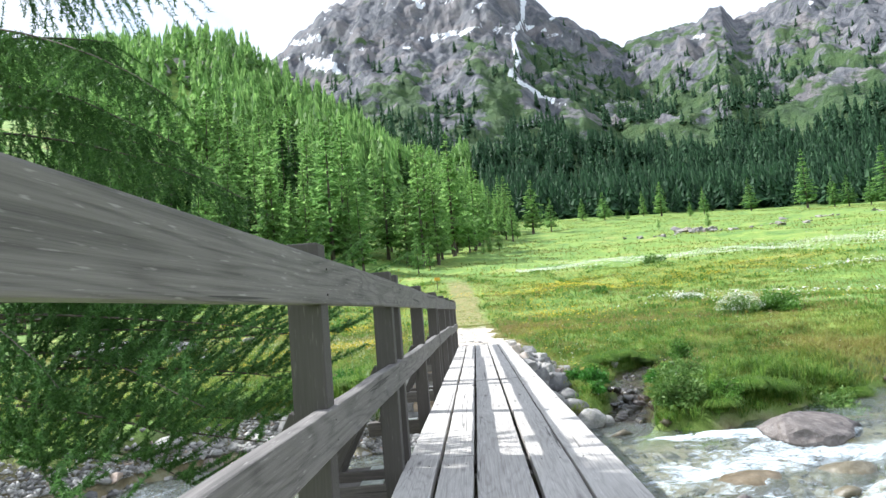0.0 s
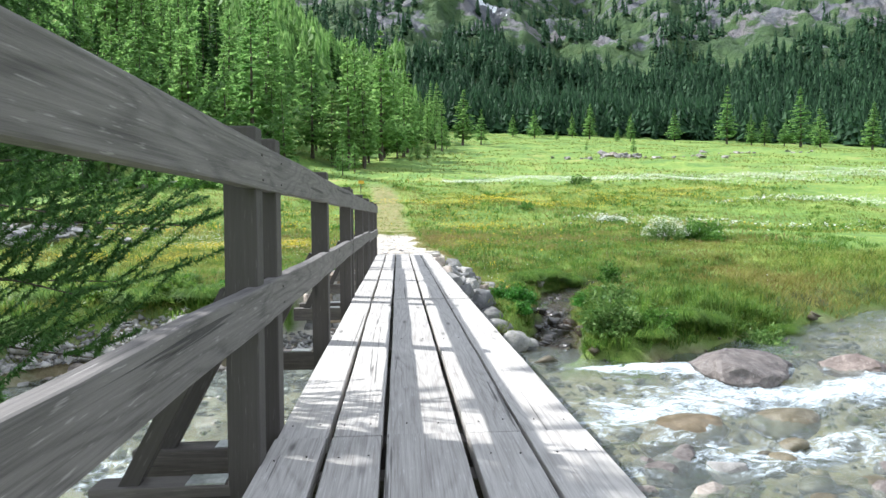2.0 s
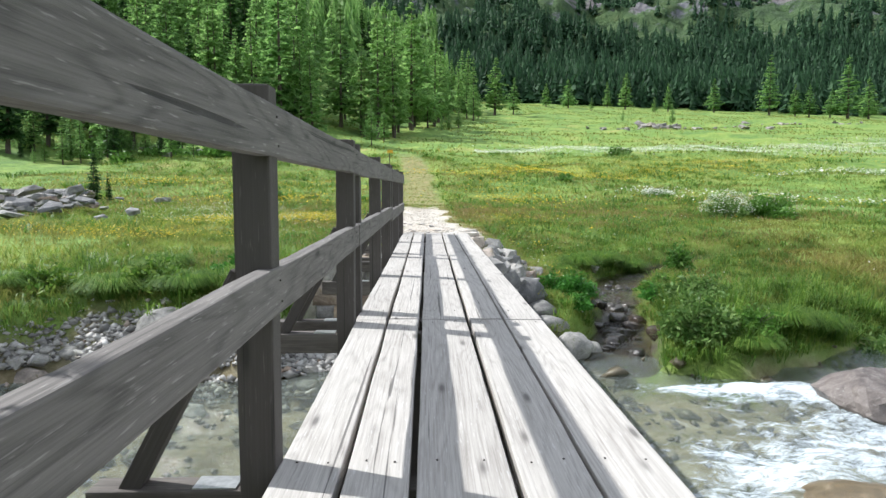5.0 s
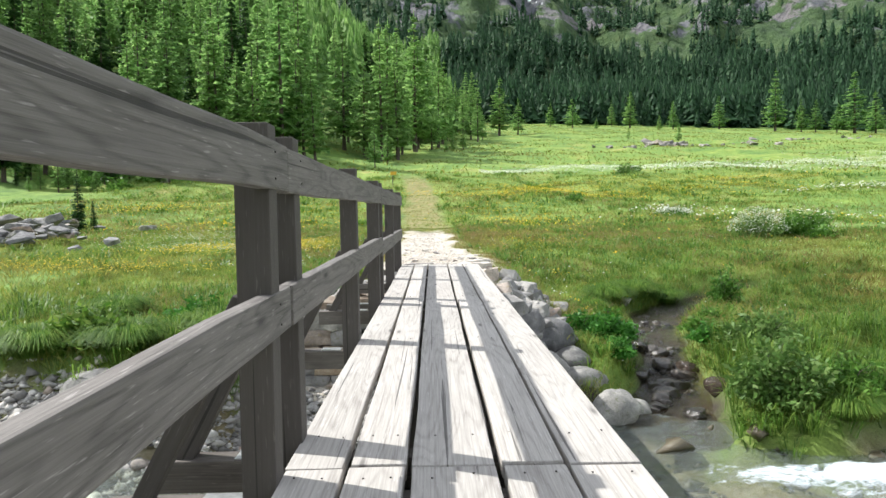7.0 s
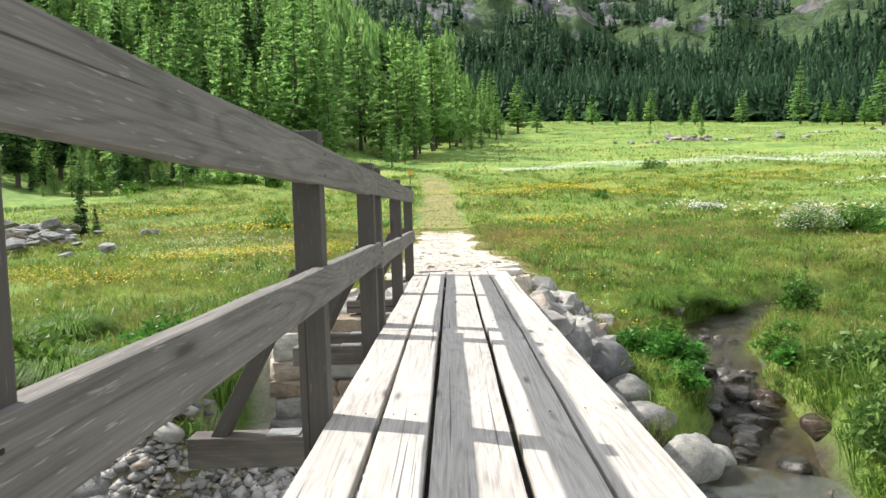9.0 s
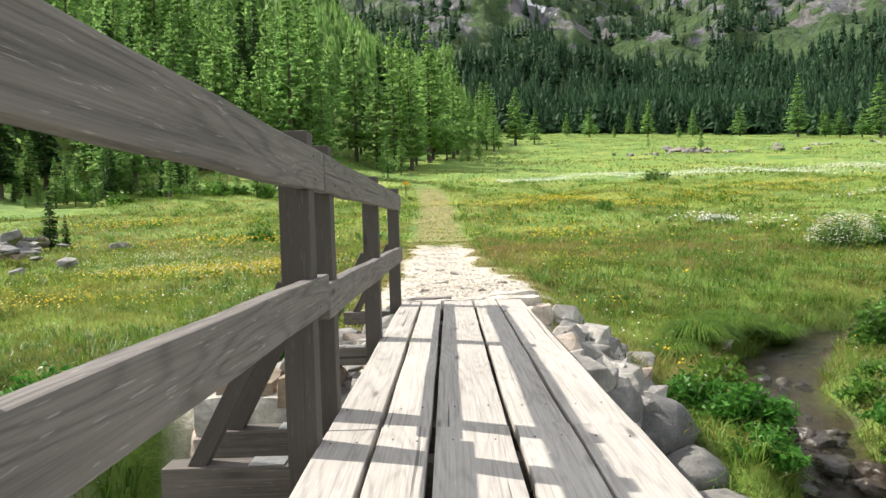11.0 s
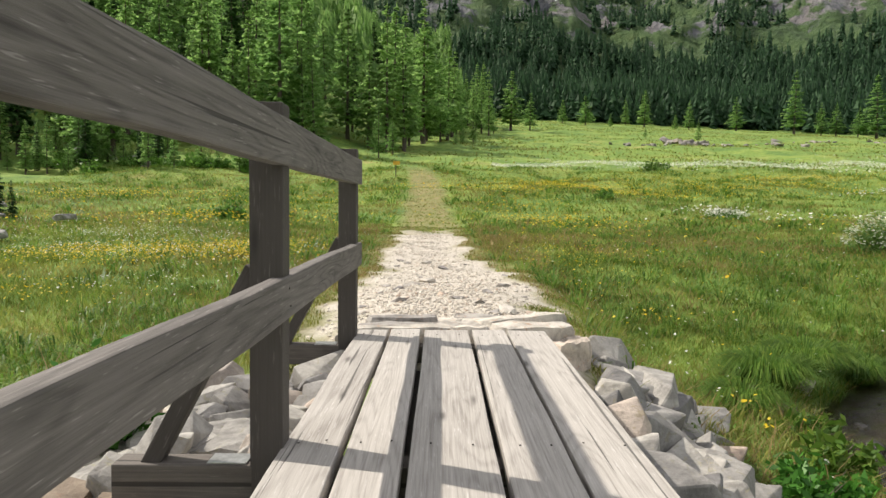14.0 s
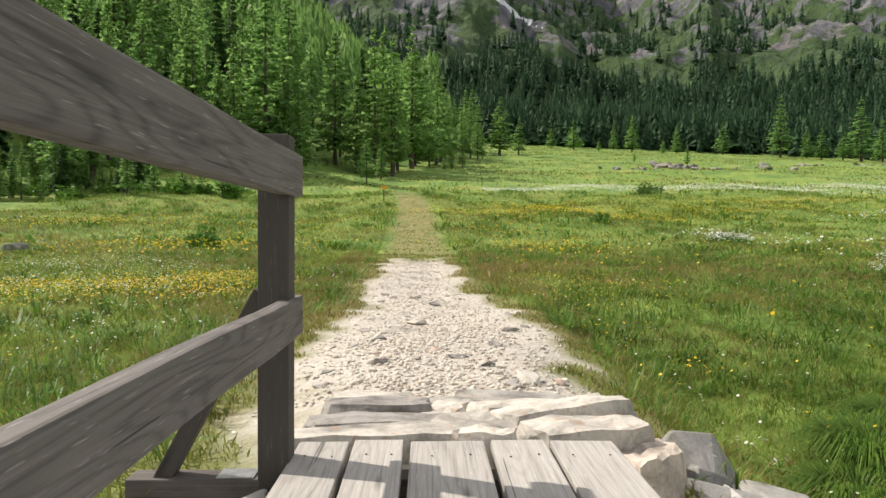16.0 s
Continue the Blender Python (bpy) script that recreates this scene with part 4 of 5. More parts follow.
    for i in range(44):
        y = rng.uniform(80, 98)
        a = rng.uniform(-0.62, -0.26)
        plant(a * (y - 8), y, 0.08 + 0.2 * rng.random() ** 1.5, rng.choice((0, 1, 2, 3, 4, 5)), "young light green larch at the wood's edge", "wood's edge trees")
    for i in range(40):
        y = rng.uniform(64, 86)
        plant(rng.uniform(-1.0, -0.60) * (y - 8), y, 0.12 + 0.4 * rng.random() ** 1.5, rng.choice((0, 1, 2, 3, 6, 7)), "green conifer on the slope above the torrent", "wood's edge trees")
    # young spruces by the slab heap
    for x, y, h in ((-18.4, 44.6, 3.2), (-17.4, 44.2, 1.8), (-25.5, 47, 4.0)):
        plant(x, y, h / 21.0, 6, "young dark spruce beside the slab heap", "young spruces")


build_trees()


def build_far_forest():
    rng = np.random.default_rng(5)
    L, P = 10, 6
    tv, tf = [], []
    for l in range(L):
        u = l / L
        R = (1 - u) ** 0.9 * rng.uniform(0.8, 1.15) + 0.05
        for p in range(P):
            az = 2 * np.pi * (p + rng.uniform(0, 1.2)) / P
            w = rng.uniform(0.3, 0.6)
            i = len(tv)
            r1 = R * rng.uniform(0.55, 1.2)
            z0 = 0.08 + 0.9 * u + rng.uniform(-0.03, 0.03)
            tv += [(0.1 * np.cos(az), 0.1 * np.sin(az), z0 + rng.uniform(0.10, 0.2)), (r1 * np.cos(az - w), r1 * np.sin(az - w), z0 + rng.uniform(-0.06, 0.03)), (r1 * np.cos(az + w), r1 * np.sin(az + w), z0 + rng.uniform(-0.06, 0.03))]
            tf.append((i, i + 1, i + 2))
    tv, tf = np.array(tv), np.array(tf)
    N = 30000
    a = rng.uniform(-0.75, 0.95, N)
    r = rng.uniform(300, 1500, N)
    a = np.concatenate([a, rng.uniform(-0.75, -0.1, 2600)])
    r = np.concatenate([r, rng.uniform(230, 640, 2600)])
    N = len(a)
    x, y = a * r, r + 3
    mz = np.where(r > 428, mountain_z(a, r), -99)
    z = np.maximum(mz, ground_z(x, y))
    e = z / r
    spur = (wood_edge(y) - x > 3) & (r < 640)
    dens = np.interp(e, (0.11, 0.125, 0.22, 0.27, 0.32, 0.40, 0.45), (0.2, 1.0, 0.9, 0.4, 0.16, 0.05, 0.0)) * step(0.30, 0.55, fbm(a * 22, r * 0.012, 201, 4) + 0.25 * (e < 0.2))
    dens = dens * np.clip(700.0 / r, 0.2, 1.3)
    dens = np.where(spur, 0.9 - 0.62 * step(0.27, 0.36, e) * step(0.35, 0.6, fbm(a * 18, r * 0.02, 205, 3) + 0.1), np.where(r < 372, 0, dens))
    keep = rng.random(N) < dens
    x, y, z, r, spur = x[keep], y[keep], z[keep], r[keep], spur[keep]
    for name, sel, mat, lab in (("far_forest", ~spur, M_FAR, "dark distant conifer forest below the cliffs"), ("spur_forest", spur, M_LARCH, "light green larch wood high on the spur")):
        X, Yy, Zz = x[sel], y[sel], z[sel]
        k = len(X)
        h = rng.uniform(9, 26, k)
        w = h * rng.uniform(0.18, 0.30, k)
        rot = rng.uniform(0, 6.28, k)
        c, s = np.cos(rot), np.sin(rot)
        vx = tv[None, :, 0] * c[:, None] - tv[None, :, 1] * s[:, None]
        vy = tv[None, :, 0] * s[:, None] + tv[None, :, 1] * c[:, None]
        V = np.stack([X[:, None] + vx * w[:, None], Yy[:, None] + vy * w[:, None], Zz[:, None] - 1.0 + tv[None, :, 2] * h[:, None]], -1).reshape(-1, 3)
        F = (tf[None] + (np.arange(k) * len(tv))[:, None, None]).reshape(-1, 3)
        tagged(new(name, np_mesh(name, V, F, mat)), lab, "forest", kind="stuff")


build_far_forest()

# ---- meadow growth ----
def meadow_mask(x, y):
    """Where turf grows: off the path, the torrent's bed, the brook and the bridge head."""
    edge = fbm(x * 1.6, y * 1.6, 51, 4) - 0.5
    d = np.abs(x - path_centre(y)) - path_half(y) + edge * 1.1
    gravel = (d < 0.12) & (y > 21.5) & (y + edge * 5 < 41)
    land = np.maximum(y - far_shore(x), near_shore(x) - y)
    wet = land + edge < np.interp(x, (-8, -4, 1, 2.5), (0.55, 0.6, 1.1, -0.05))
    brook = brook_distance(x, y) + edge * 0.5 < brook_width(y) + 0.12
    wall = (x > -2.6) & (x < 1.9) & (y > 18) & (y < 21.7)
    head = (np.abs(x) < 1.05) & (y < 24.4) & (y > 18)
    return ~(gravel | wet | (brook & (y > 17)) | wall | head)


def blades(name, n, box, h0, h1, w, mat, label, seed, lean=0.5, mask=True, clump=0.0):
    rng = np.random.default_rng(seed)
    x = rng.uniform(box[0], box[1], n)
    y = rng.uniform(box[2], box[3], n)
    if clump:
        keep = fbm(x * clump, y * clump, seed, 3) > rng.uniform(0.38, 0.60, n)
        x, y = x[keep], y[keep]
    if mask:
        k = meadow_mask(x, y)
        x, y = x[k], y[k]
    n = len(x)
    z = ground_z(x, y)
    patch = fbm(x * 0.55, y * 0.55, 301, 3)
    track = np.abs(x - path_centre(y)) < path_half(y) + 0.5 + 0.3 * patch
    h = rng.uniform(h0, h1, n) * (0.30 + 0.75 * patch) * np.where(track & (y > 22), 0.35, 1.0)
    shore = np.maximum(y - far_shore(x), near_shore(x) - y)
    h = h * (1 + 0.3 * np.exp(-((shore - 1.6) / 1.3) ** 2))
    az = rng.uniform(0, 2 * np.pi, n)
    t = rng.uniform(0, 2 * np.pi, n)
    ln = h * rng.uniform(0.2, 1.1, n) * 1.2
    dx, dy = np.cos(az), np.sin(az)
    wx, wy = np.cos(t) * w * 0.5, np.sin(t) * w * 0.5
    ww = rng.uniform(0.6, 1.4, n)
    wx, wy = wx * ww, wy * ww
    base = np.stack([x, y, z - 0.02], 1)
    m1 = np.stack([x + dx * ln * 0.35 + wx, y + dy * ln * 0.35 + wy, z + h * 0.55], 1)
    m2 = np.stack([x + dx * ln * 0.35 - wx, y + dy * ln * 0.35 - wy, z + h * 0.55], 1)
    tip = np.stack([x + dx * ln, y + dy * ln, z + h], 1)
    V = np.stack([base, m1, tip, m2], 1).reshape(-1, 3)
    F = np.arange(4 * n).reshape(n, 4)
    tagged(new(name, np_mesh(name, V, F, mat)), label, "grass", kind="stuff")
    return n


def tufts(name, n, per, box, radius, h0, h1, w, label, seed):
    """Separate tufts of arching blades, each fanned out from its root."""
    rng = np.random.default_rng(seed)
    x, y = rng.uniform(box[0], box[1], n), rng.uniform(box[2], box[3], n)
    keep = (fbm(x * 0.35, y * 0.35, seed, 3) > rng.uniform(0.34, 0.60, n)) & meadow_mask(x, y)
    keep &= np.abs(x - path_centre(y)) > path_half(y) + 0.5
    x, y = x[keep], y[keep]
    big = rng.uniform(0.5, 1.25, len(x))
    cx, cy, big = np.repeat(x, per), np.repeat(y, per), np.repeat(big, per)
    n = len(cx)
    az = rng.uniform(0, 2 * np.pi, n)
    r = radius * big * rng.uniform(0.05, 0.55, n)
    out = radius * big * rng.uniform(0.4, 1.3, n)
    bx, by = cx + np.cos(az) * r, cy + np.sin(az) * r
    z = ground_z(cx, cy)
    h = rng.uniform(h0, h1, n) * big
    az = az + rng.normal(0, 0.5, n)
    dx, dy = np.cos(az), np.sin(az)
    ww = w * rng.uniform(0.6, 1.4, n) * 0.5
    wx, wy = -dy * ww, dx * ww
    a = np.stack([bx - wx * 0.6, by - wy * 0.6, z - 0.04], 1)
    b = np.stack([bx + wx * 0.6, by + wy * 0.6, z - 0.04], 1)
    c = np.stack([bx + dx * out * 0.45 + wx, by + dy * out * 0.45 + wy, z + h * 0.85], 1)
    d = np.stack([bx + dx * out * 0.45 - wx, by + dy * out * 0.45 - wy, z + h * 0.85], 1)
    e = np.stack([bx + dx * out * 1.2, by + dy * out * 1.2, z + h * rng.uniform(0.6, 1.0, n)], 1)
    V = np.stack([a, b, c, d, e], 1).reshape(-1, 3)
    i = np.arange(n)[:, None] * 5
    F = np.concatenate([i + np.array([[0, 1, 2]]), i + np.array([[0, 2, 3]]), i + np.array([[3, 2, 4]])])
    tagged(new(name, np_mesh(name, V, F, M_TUFT)), label, "grass", kind="stuff")


def blossoms(name, pts, size, mat, label, seed, height=0.3):
    rng = np.random.default_rng(seed)
    x, y = pts
    k = meadow_mask(x, y)
    x, y = x[k], y[k]
    n = len(x)
    z = ground_z(x, y) + height * rng.uniform(0.6, 1.15, n)
    s = size * rng.uniform(0.6, 1.4, n)
    a = rng.uniform(0, 6.28, n)
    tl = rng.uniform(-0.6, 0.6, (n, 2))
    V = []
    for k in range(6):
        c, q = np.cos(a + k * np.pi / 3), np.sin(a + k * np.pi / 3)
        V.append(np.stack([x + c * s, y + q * s, z + (c * tl[:, 0] + q * tl[:, 1]) * s + 0.25 * s], 1))
    V = np.stack(V, 1).reshape(-1, 3)
    F = np.arange(6 * n).reshape(n, 6)
    tagged(new(name, np_mesh(name, V, F, mat)), label, "flowers", kind="stuff")


def spots(rng, groups):
    xs, ys = [], []
    for cx, cy, sx, sy, n in groups:
        xs.append(rng.normal(cx, sx, n))
        ys.append(rng.normal(cy, sy, n))
    return np.concatenate(xs), np.concatenate(ys)


def build_meadow():
    blades("meadow_grass", 105000, (-9, 9.5, 17.8, 28), 0.08, 0.26, 0.012, M_GRASS, "short olive-green meadow grass by the bridge head", 1)
    blades("meadow_grass", 90000, (-16, 18, 28, 44), 0.10, 0.28, 0.022, M_GRASS, "short olive-green meadow grass in patches", 2)
    blades("meadow_grass", 80000, (-34, 42, 44, 90), 0.14, 0.36, 0.045, M_GRASS, "tufted meadow grass", 3)
    blades("meadow_grass", 70000, (-60, 230, 90, 350), 0.25, 0.7, 0.22, M_GRASS, "tufted grass on the upper meadow", 4, clump=0.05)
    blades("meadow_grass", 20000, (-22, -8, 14, 32), 0.2, 0.42, 0.022, M_GRASS, "rank grass on the torrent bank", 5)
    blades("meadow_grass", 24000, (9, 22, 18, 29), 0.2, 0.42, 0.024, M_GRASS, "rank grass above the torrent", 6)
    tufts("grass_tufts", 2300, 22, (-9, 10, 17.6, 28), 0.24, 0.12, 0.25, 0.013, "dark green grass tufts by the bridge head", 61)
    tufts("grass_tufts", 2600, 16, (-18, 22, 28, 46), 0.42, 0.14, 0.30, 0.026, "dark green grass tufts in the meadow", 62)
    tufts("grass_tufts", 2800, 12, (-36, 46, 46, 92), 0.8, 0.22, 0.42, 0.07, "dark green grass tufts across the meadow", 63)
    tufts("bank_grass", 700, 30, (3.2, 12, 17.2, 21), 0.26, 0.20, 0.40, 0.013, "lush grass hanging over the torrent bank", 64)
    tufts("bank_grass", 800, 30, (-12, -2.6, 16, 22), 0.28, 0.20, 0.40, 0.014, "lush grass on the torrent bank", 65)
    blades("dry_grass", 42000, (-6, 12, 21, 40), 0.15, 0.40, 0.008, M_DRY, "straw-coloured seeding grass", 7, clump=0.35)
    blades("dry_grass", 5000, (-2.9, -1.0, 26.5, 43), 0.14, 0.34, 0.012, M_DRY, "reddish-brown seeding grass along the path", 71)
    blades("dry_grass", 5000, (0.4, 2.5, 26.5, 43), 0.14, 0.34, 0.012, M_DRY, "reddish-brown seeding grass along the path", 72)
    blades("dry_grass", 22000, (-30, 20, 34, 80), 0.2, 0.5, 0.03, M_DRY, "reddish seeding grass", 8, clump=0.12)
    rng = np.random.default_rng(11)
    p = spots(rng, ((-6.1, 32.2, 1.3, 0.9, 1700), (-4.4, 33.3, 0.7, 0.8, 800), (-7.4, 30.4, 1.2, 0.6, 900), (-8.0, 26.4, 1.6, 0.5, 700), (-4.0, 31.0, 0.6, 0.6, 500), (-11, 28, 1.6, 0.7, 500), (3.0, 33, 0.9, 2.5, 420), (3.15, 26.8, 0.22, 0.15, 26), (3.55, 25.0, 0.18, 0.15, 22), (2.8, 22.9, 0.2, 0.2, 16), (8, 30, 5, 4, 240), (5.2, 24.6, 0.4, 0.4, 30)))
    blossoms("yellow_flowers", p, 0.015, M_YELLOW, "yellow buttercups in the grass", 12, 0.33)
    p = spots(rng, ((-9, 43, 2.5, 2, 500), (-21.8, 60, 3, 2, 800), (-10, 56, 4, 5, 500), (11, 68, 7, 3, 2600), (24, 74, 9, 3, 2600), (5, 54, 1.6, 8, 900), (8, 78, 4, 5, 600), (-12, 70, 5, 5, 300), (18, 45, 8, 5, 300), (34, 82, 9, 3, 1600)))
    blossoms("yellow_flowers", p, 0.036, M_YELLOW, "drifts of yellow flowers across the meadow", 13, 0.42)
    p = spots(rng, ((-8.4, 36.0, 1.6, 1.6, 900), (-6.8, 31.2, 1.5, 0.8, 600), (-4.5, 33, 1.5, 2, 300), (6, 31, 5, 5, 400), (-4.5, 27.5, 1.0, 1.0, 160), (2.6, 24.4, 1.2, 2, 90), (-11, 38, 2, 2, 300)))
    blossoms("white_flowers", p, 0.013, M_WHITE, "small white umbel flowers in the grass", 14, 0.36)
    x = rng.uniform(6, 130, 15000)
    y = 92 + 0.26 * x + rng.normal(0, 1, 15000) * (3.0 + 0.05 * x) + 2.5 * np.sin(x * 0.1)
    p2 = spots(rng, ((16.4, 55.7, 1.5, 0.8, 140), (24, 48, 5, 4, 200), (40, 66, 5, 2, 700), (50, 70, 7, 2, 800)))
    blossoms("white_flowers", (np.concatenate([x, p2[0]]), np.concatenate([y, p2[1]])), 0.06, M_WHITE, "pale drift of white flowers across the meadow", 15, 0.5)


M_DRY = leaf_mat("straw_grass", (0.20, 0.15, 0.06), (0.30, 0.23, 0.10), (0.38, 0.26, 0.13), 0.7, 0.3)
build_meadow()


# ---- shrubs and broad-leaved herbs ----
def leaves_mesh(seed, n, rx, rz, size, mat, dome=0.4, up=0.4):
    """Many small pointed leaves through an uneven dome."""
    rng = np.random.default_rng(seed)
    az = rng.uniform(0, 2 * np.pi, n)
    rr = rng.uniform(0, 1, n) ** dome
    el = np.arcsin(rng.uniform(0, 1, n))
    lump = 0.68 + 0.32 * np.sin(az * 3 + seed) * np.cos(el * 4 + seed) + rng.normal(0, 0.07, n)
    p = np.stack([np.cos(az) * np.cos(el) * rx, np.sin(az) * np.cos(el) * rx, np.sin(el) * rz], 1) * (rr * lump)[:, None]
    d = rng.normal(0, 1, (n, 3)) + np.stack([np.cos(az), np.sin(az), np.full(n, up)], 1)
    d /= np.linalg.norm(d, axis=1)[:, None]
    q = np.cross(d, rng.normal(0, 1, (n, 3)))
    q /= np.linalg.norm(q, axis=1)[:, None]
    s = (size * rng.uniform(0.6, 1.4, n))[:, None]
    V = np.stack([p - d * s, p + q * s * 0.42 - d * s * 0.1, p + d * s, p - q * s * 0.42 - d * s * 0.1], 1).reshape(-1, 3)
    return np_mesh("foliage", V, np.arange(4 * n).reshape(n, 4), mat)


def stems_bm(seed, n, rx, rz):
    rng = random.Random(seed)
    bm = bmesh.new()
    for _ in range(n):
        a, r = rng.uniform(0, 6.28), rng.uniform(0.2, 0.9)
        tip = Vector((math.cos(a) * rx * r, math.sin(a) * rx * r, rz * rng.uniform(0.5, 0.95) * (1.1 - 0.5 * r)))
        pts = [Vector((tip.x * 0.15, tip.y * 0.15, -0.12)), Vector((tip.x * 0.5, tip.y * 0.5, tip.z * 0.65)), tip]
        prev = None
        for k, p in enumerate(pts):
            rad = 0.009 * (1 - 0.38 * k)
            ring = [bm.verts.new(p + Vector((math.cos(b) * rad, math.sin(b) * rad, 0))) for b in (0, 2.1, 4.2)]
            if prev:
                for i in range(3):
                    bm.faces.new((prev[i], prev[(i + 1) % 3], ring[(i + 1) % 3], ring[i]))
            prev = ring
    return bm


def flower_heads(seed, n, rx, rz, size):
    rng = np.random.default_rng(seed)
    az, el = rng.uniform(0, 2 * np.pi, n), np.arcsin(rng.uniform(0.25, 1, n))
    lump = rng.uniform(0.86, 1.08, n)
    p = np.stack([np.cos(az) * np.cos(el) * rx, np.sin(az) * np.cos(el) * rx, np.sin(el) * rz], 1) * lump[:, None]
    V = []
    s = size * rng.uniform(0.6, 1.3, n)
    for k in range(6):
        a = k * np.pi / 3 + az
        V.append(p + np.stack([np.cos(a) * s, np.sin(a) * s, 0.3 * s * np.sin(a * 2)], 1))
    return np_mesh("blossom", np.stack(V, 1).reshape(-1, 3), np.arange(6 * n).reshape(n, 6), M_WHITE)


def shrub(name, x, y, rx, rz, n, size, label, mat, seed, heads=0, head_size=0.03, sink=0.0, category="shrub", group=""):
    t = thing(name, label, category, group, at=(x, y, gz(x, y) - sink))
    tagged(part("stem", stems_bm(seed, 14, rx, rz), M_BARK, t), kind="stuff")
    ob = new("foliage", leaves_mesh(seed, n, rx, rz, size, mat))
    ob.parent = t
    if heads:
        ob = new("blossom", flower_heads(seed, heads, rx, rz, head_size))
        ob.parent = t
        tagged(ob, "white blossom heads")
    return t


M_WILLOW = leaf_mat("willow_leaves", (0.085, 0.17, 0.038), (0.14, 0.25, 0.062), (0.24, 0.34, 0.11), 0.5, 0.4)
M_DOCK = leaf_mat("dock_leaves", (0.04, 0.14, 0.02), (0.07, 0.22, 0.035), (0.11, 0.30, 0.05), 0.4, 0.4)
shrub("willow_bush", 4.25, 18.3, 0.75, 0.95, 3800, 0.05, "leafy willow bush leaning over the torrent", M_WILLOW, 1, sink=0.1)
shrub("willow_bush", 7.95, 19.0, 0.85, 0.75, 2800, 0.05, "grey-green willow bush on the bank", M_WILLOW, 2)
shrub("willow_bush", 5.3, 18.5, 0.7, 0.5, 1700, 0.045, "leafy willow bush overhanging the bank", M_LEAF, 3)
shrub("willow_bush", 6.1, 24.0, 0.48, 0.95, 1500, 0.05, "small upright willow bush above the brook", M_LEAF, 4)
shrub("willow_bush", 4.95, 20.0, 0.75, 0.75, 2600, 0.05, "broad willow bush beside the brook", M_WILLOW, 5)
shrub("herb_clump", 2.5, 21.5, 0.55, 0.50, 3400, 0.043, "lush ferny herb clump over the boulders", M_DOCK, 6, category="plant")
shrub("herb_clump", 2.85, 20.9, 0.5, 0.5, 2800, 0.05, "lush ferny herb clump over the boulders", M_DOCK, 7, category="plant")
shrub("herb_clump", 2.75, 20.3, 0.4, 0.36, 1400, 0.041, "fern tuft between the boulders", M_DOCK, 8, category="plant")
shrub("herb_clump", 3.05, 22.2, 0.45, 0.4, 1300, 0.06, "dark grass tussock above the brook", M_TUFT, 9, category="plant")
shrub("herb_clump", -4.9, 19.3, 0.75, 0.6, 2200, 0.06, "dark leafy tussock on the bank", M_TUFT, 10, category="plant")
shrub("herb_clump", -3.6, 19.9, 0.6, 0.5, 3000, 0.041, "bright green dock clump on the bank", M_DOCK, 11, category="plant")
shrub("herb_clump", -6.8, 19.3, 0.7, 0.6, 1600, 0.06, "dark leafy tussock on the bank", M_TUFT, 12, category="plant")
shrub("herb_clump", -1.9, 20.6, 0.4, 0.6, 1680, 0.035, "leafy herbs against the stone abutment", M_DOCK, 13, category="plant")
shrub("herb_clump", 4.75, 22.0, 0.4, 0.3, 900, 0.05, "leafy herbs at the brook's edge", M_LEAF, 31, category="plant", group="brook herbs")
shrub("herb_clump", 4.6, 21.2, 0.45, 0.35, 900, 0.05, "leafy herbs at the brook's edge", M_DOCK, 32, category="plant", group="brook herbs")
shrub("herb_clump", 5.2, 22.6, 0.35, 0.3, 600, 0.05, "leafy herbs at the brook's edge", M_LEAF, 33, category="plant", group="brook herbs")
shrub("herb_clump", 3.4, 23.2, 0.4, 0.35, 700, 0.05, "leafy herbs at the brook's edge", M_TUFT, 34, category="plant", group="brook herbs")
shrub("flowering_shrub", 12.75, 36.2, 1.15, 1.2, 2600, 0.07, "bush covered in white blossom in the meadow", M_WILLOW, 14, 900, 0.03)
shrub("flowering_shrub", 14.6, 36.3, 1.5, 1.2, 4800, 0.08, "dark green bush with white blossom in the meadow", M_LEAF, 15, 300, 0.026)
shrub("flowering_shrub", 16.4, 55.7, 1.3, 0.6, 1500, 0.09, "low clump of white meadow flowers", M_LEAF, 17, 600, 0.045)
shrub("meadow_bush", 10.9, 61.6, 0.9, 0.8, 1200, 0.10, "dark green bush in the meadow", M_LEAF, 18)
shrub("meadow_bush", -8.65, 44.5, 0.9, 1.0, 1300, 0.09, "leafy green bush among yellow flowers", M_LEAF, 20)
shrub("meadow_bush", 24, 92, 2.2, 1.3, 1200, 0.2, "grey-green bush in the meadow", M_WILLOW, 19)


_rng = random.Random(55)
for _i in range(16):
    _y = _rng.uniform(82, 95)
    shrub("alder_bush", _rng.uniform(-0.52, -0.24) * (_y - 8), _y, _rng.uniform(1.2, 2.4), _rng.uniform(1.0, 1.9), 700, 0.2, "rounded green alder bush at the wood's edge", M_LEAF, 600 + _i, group="alder bushes")


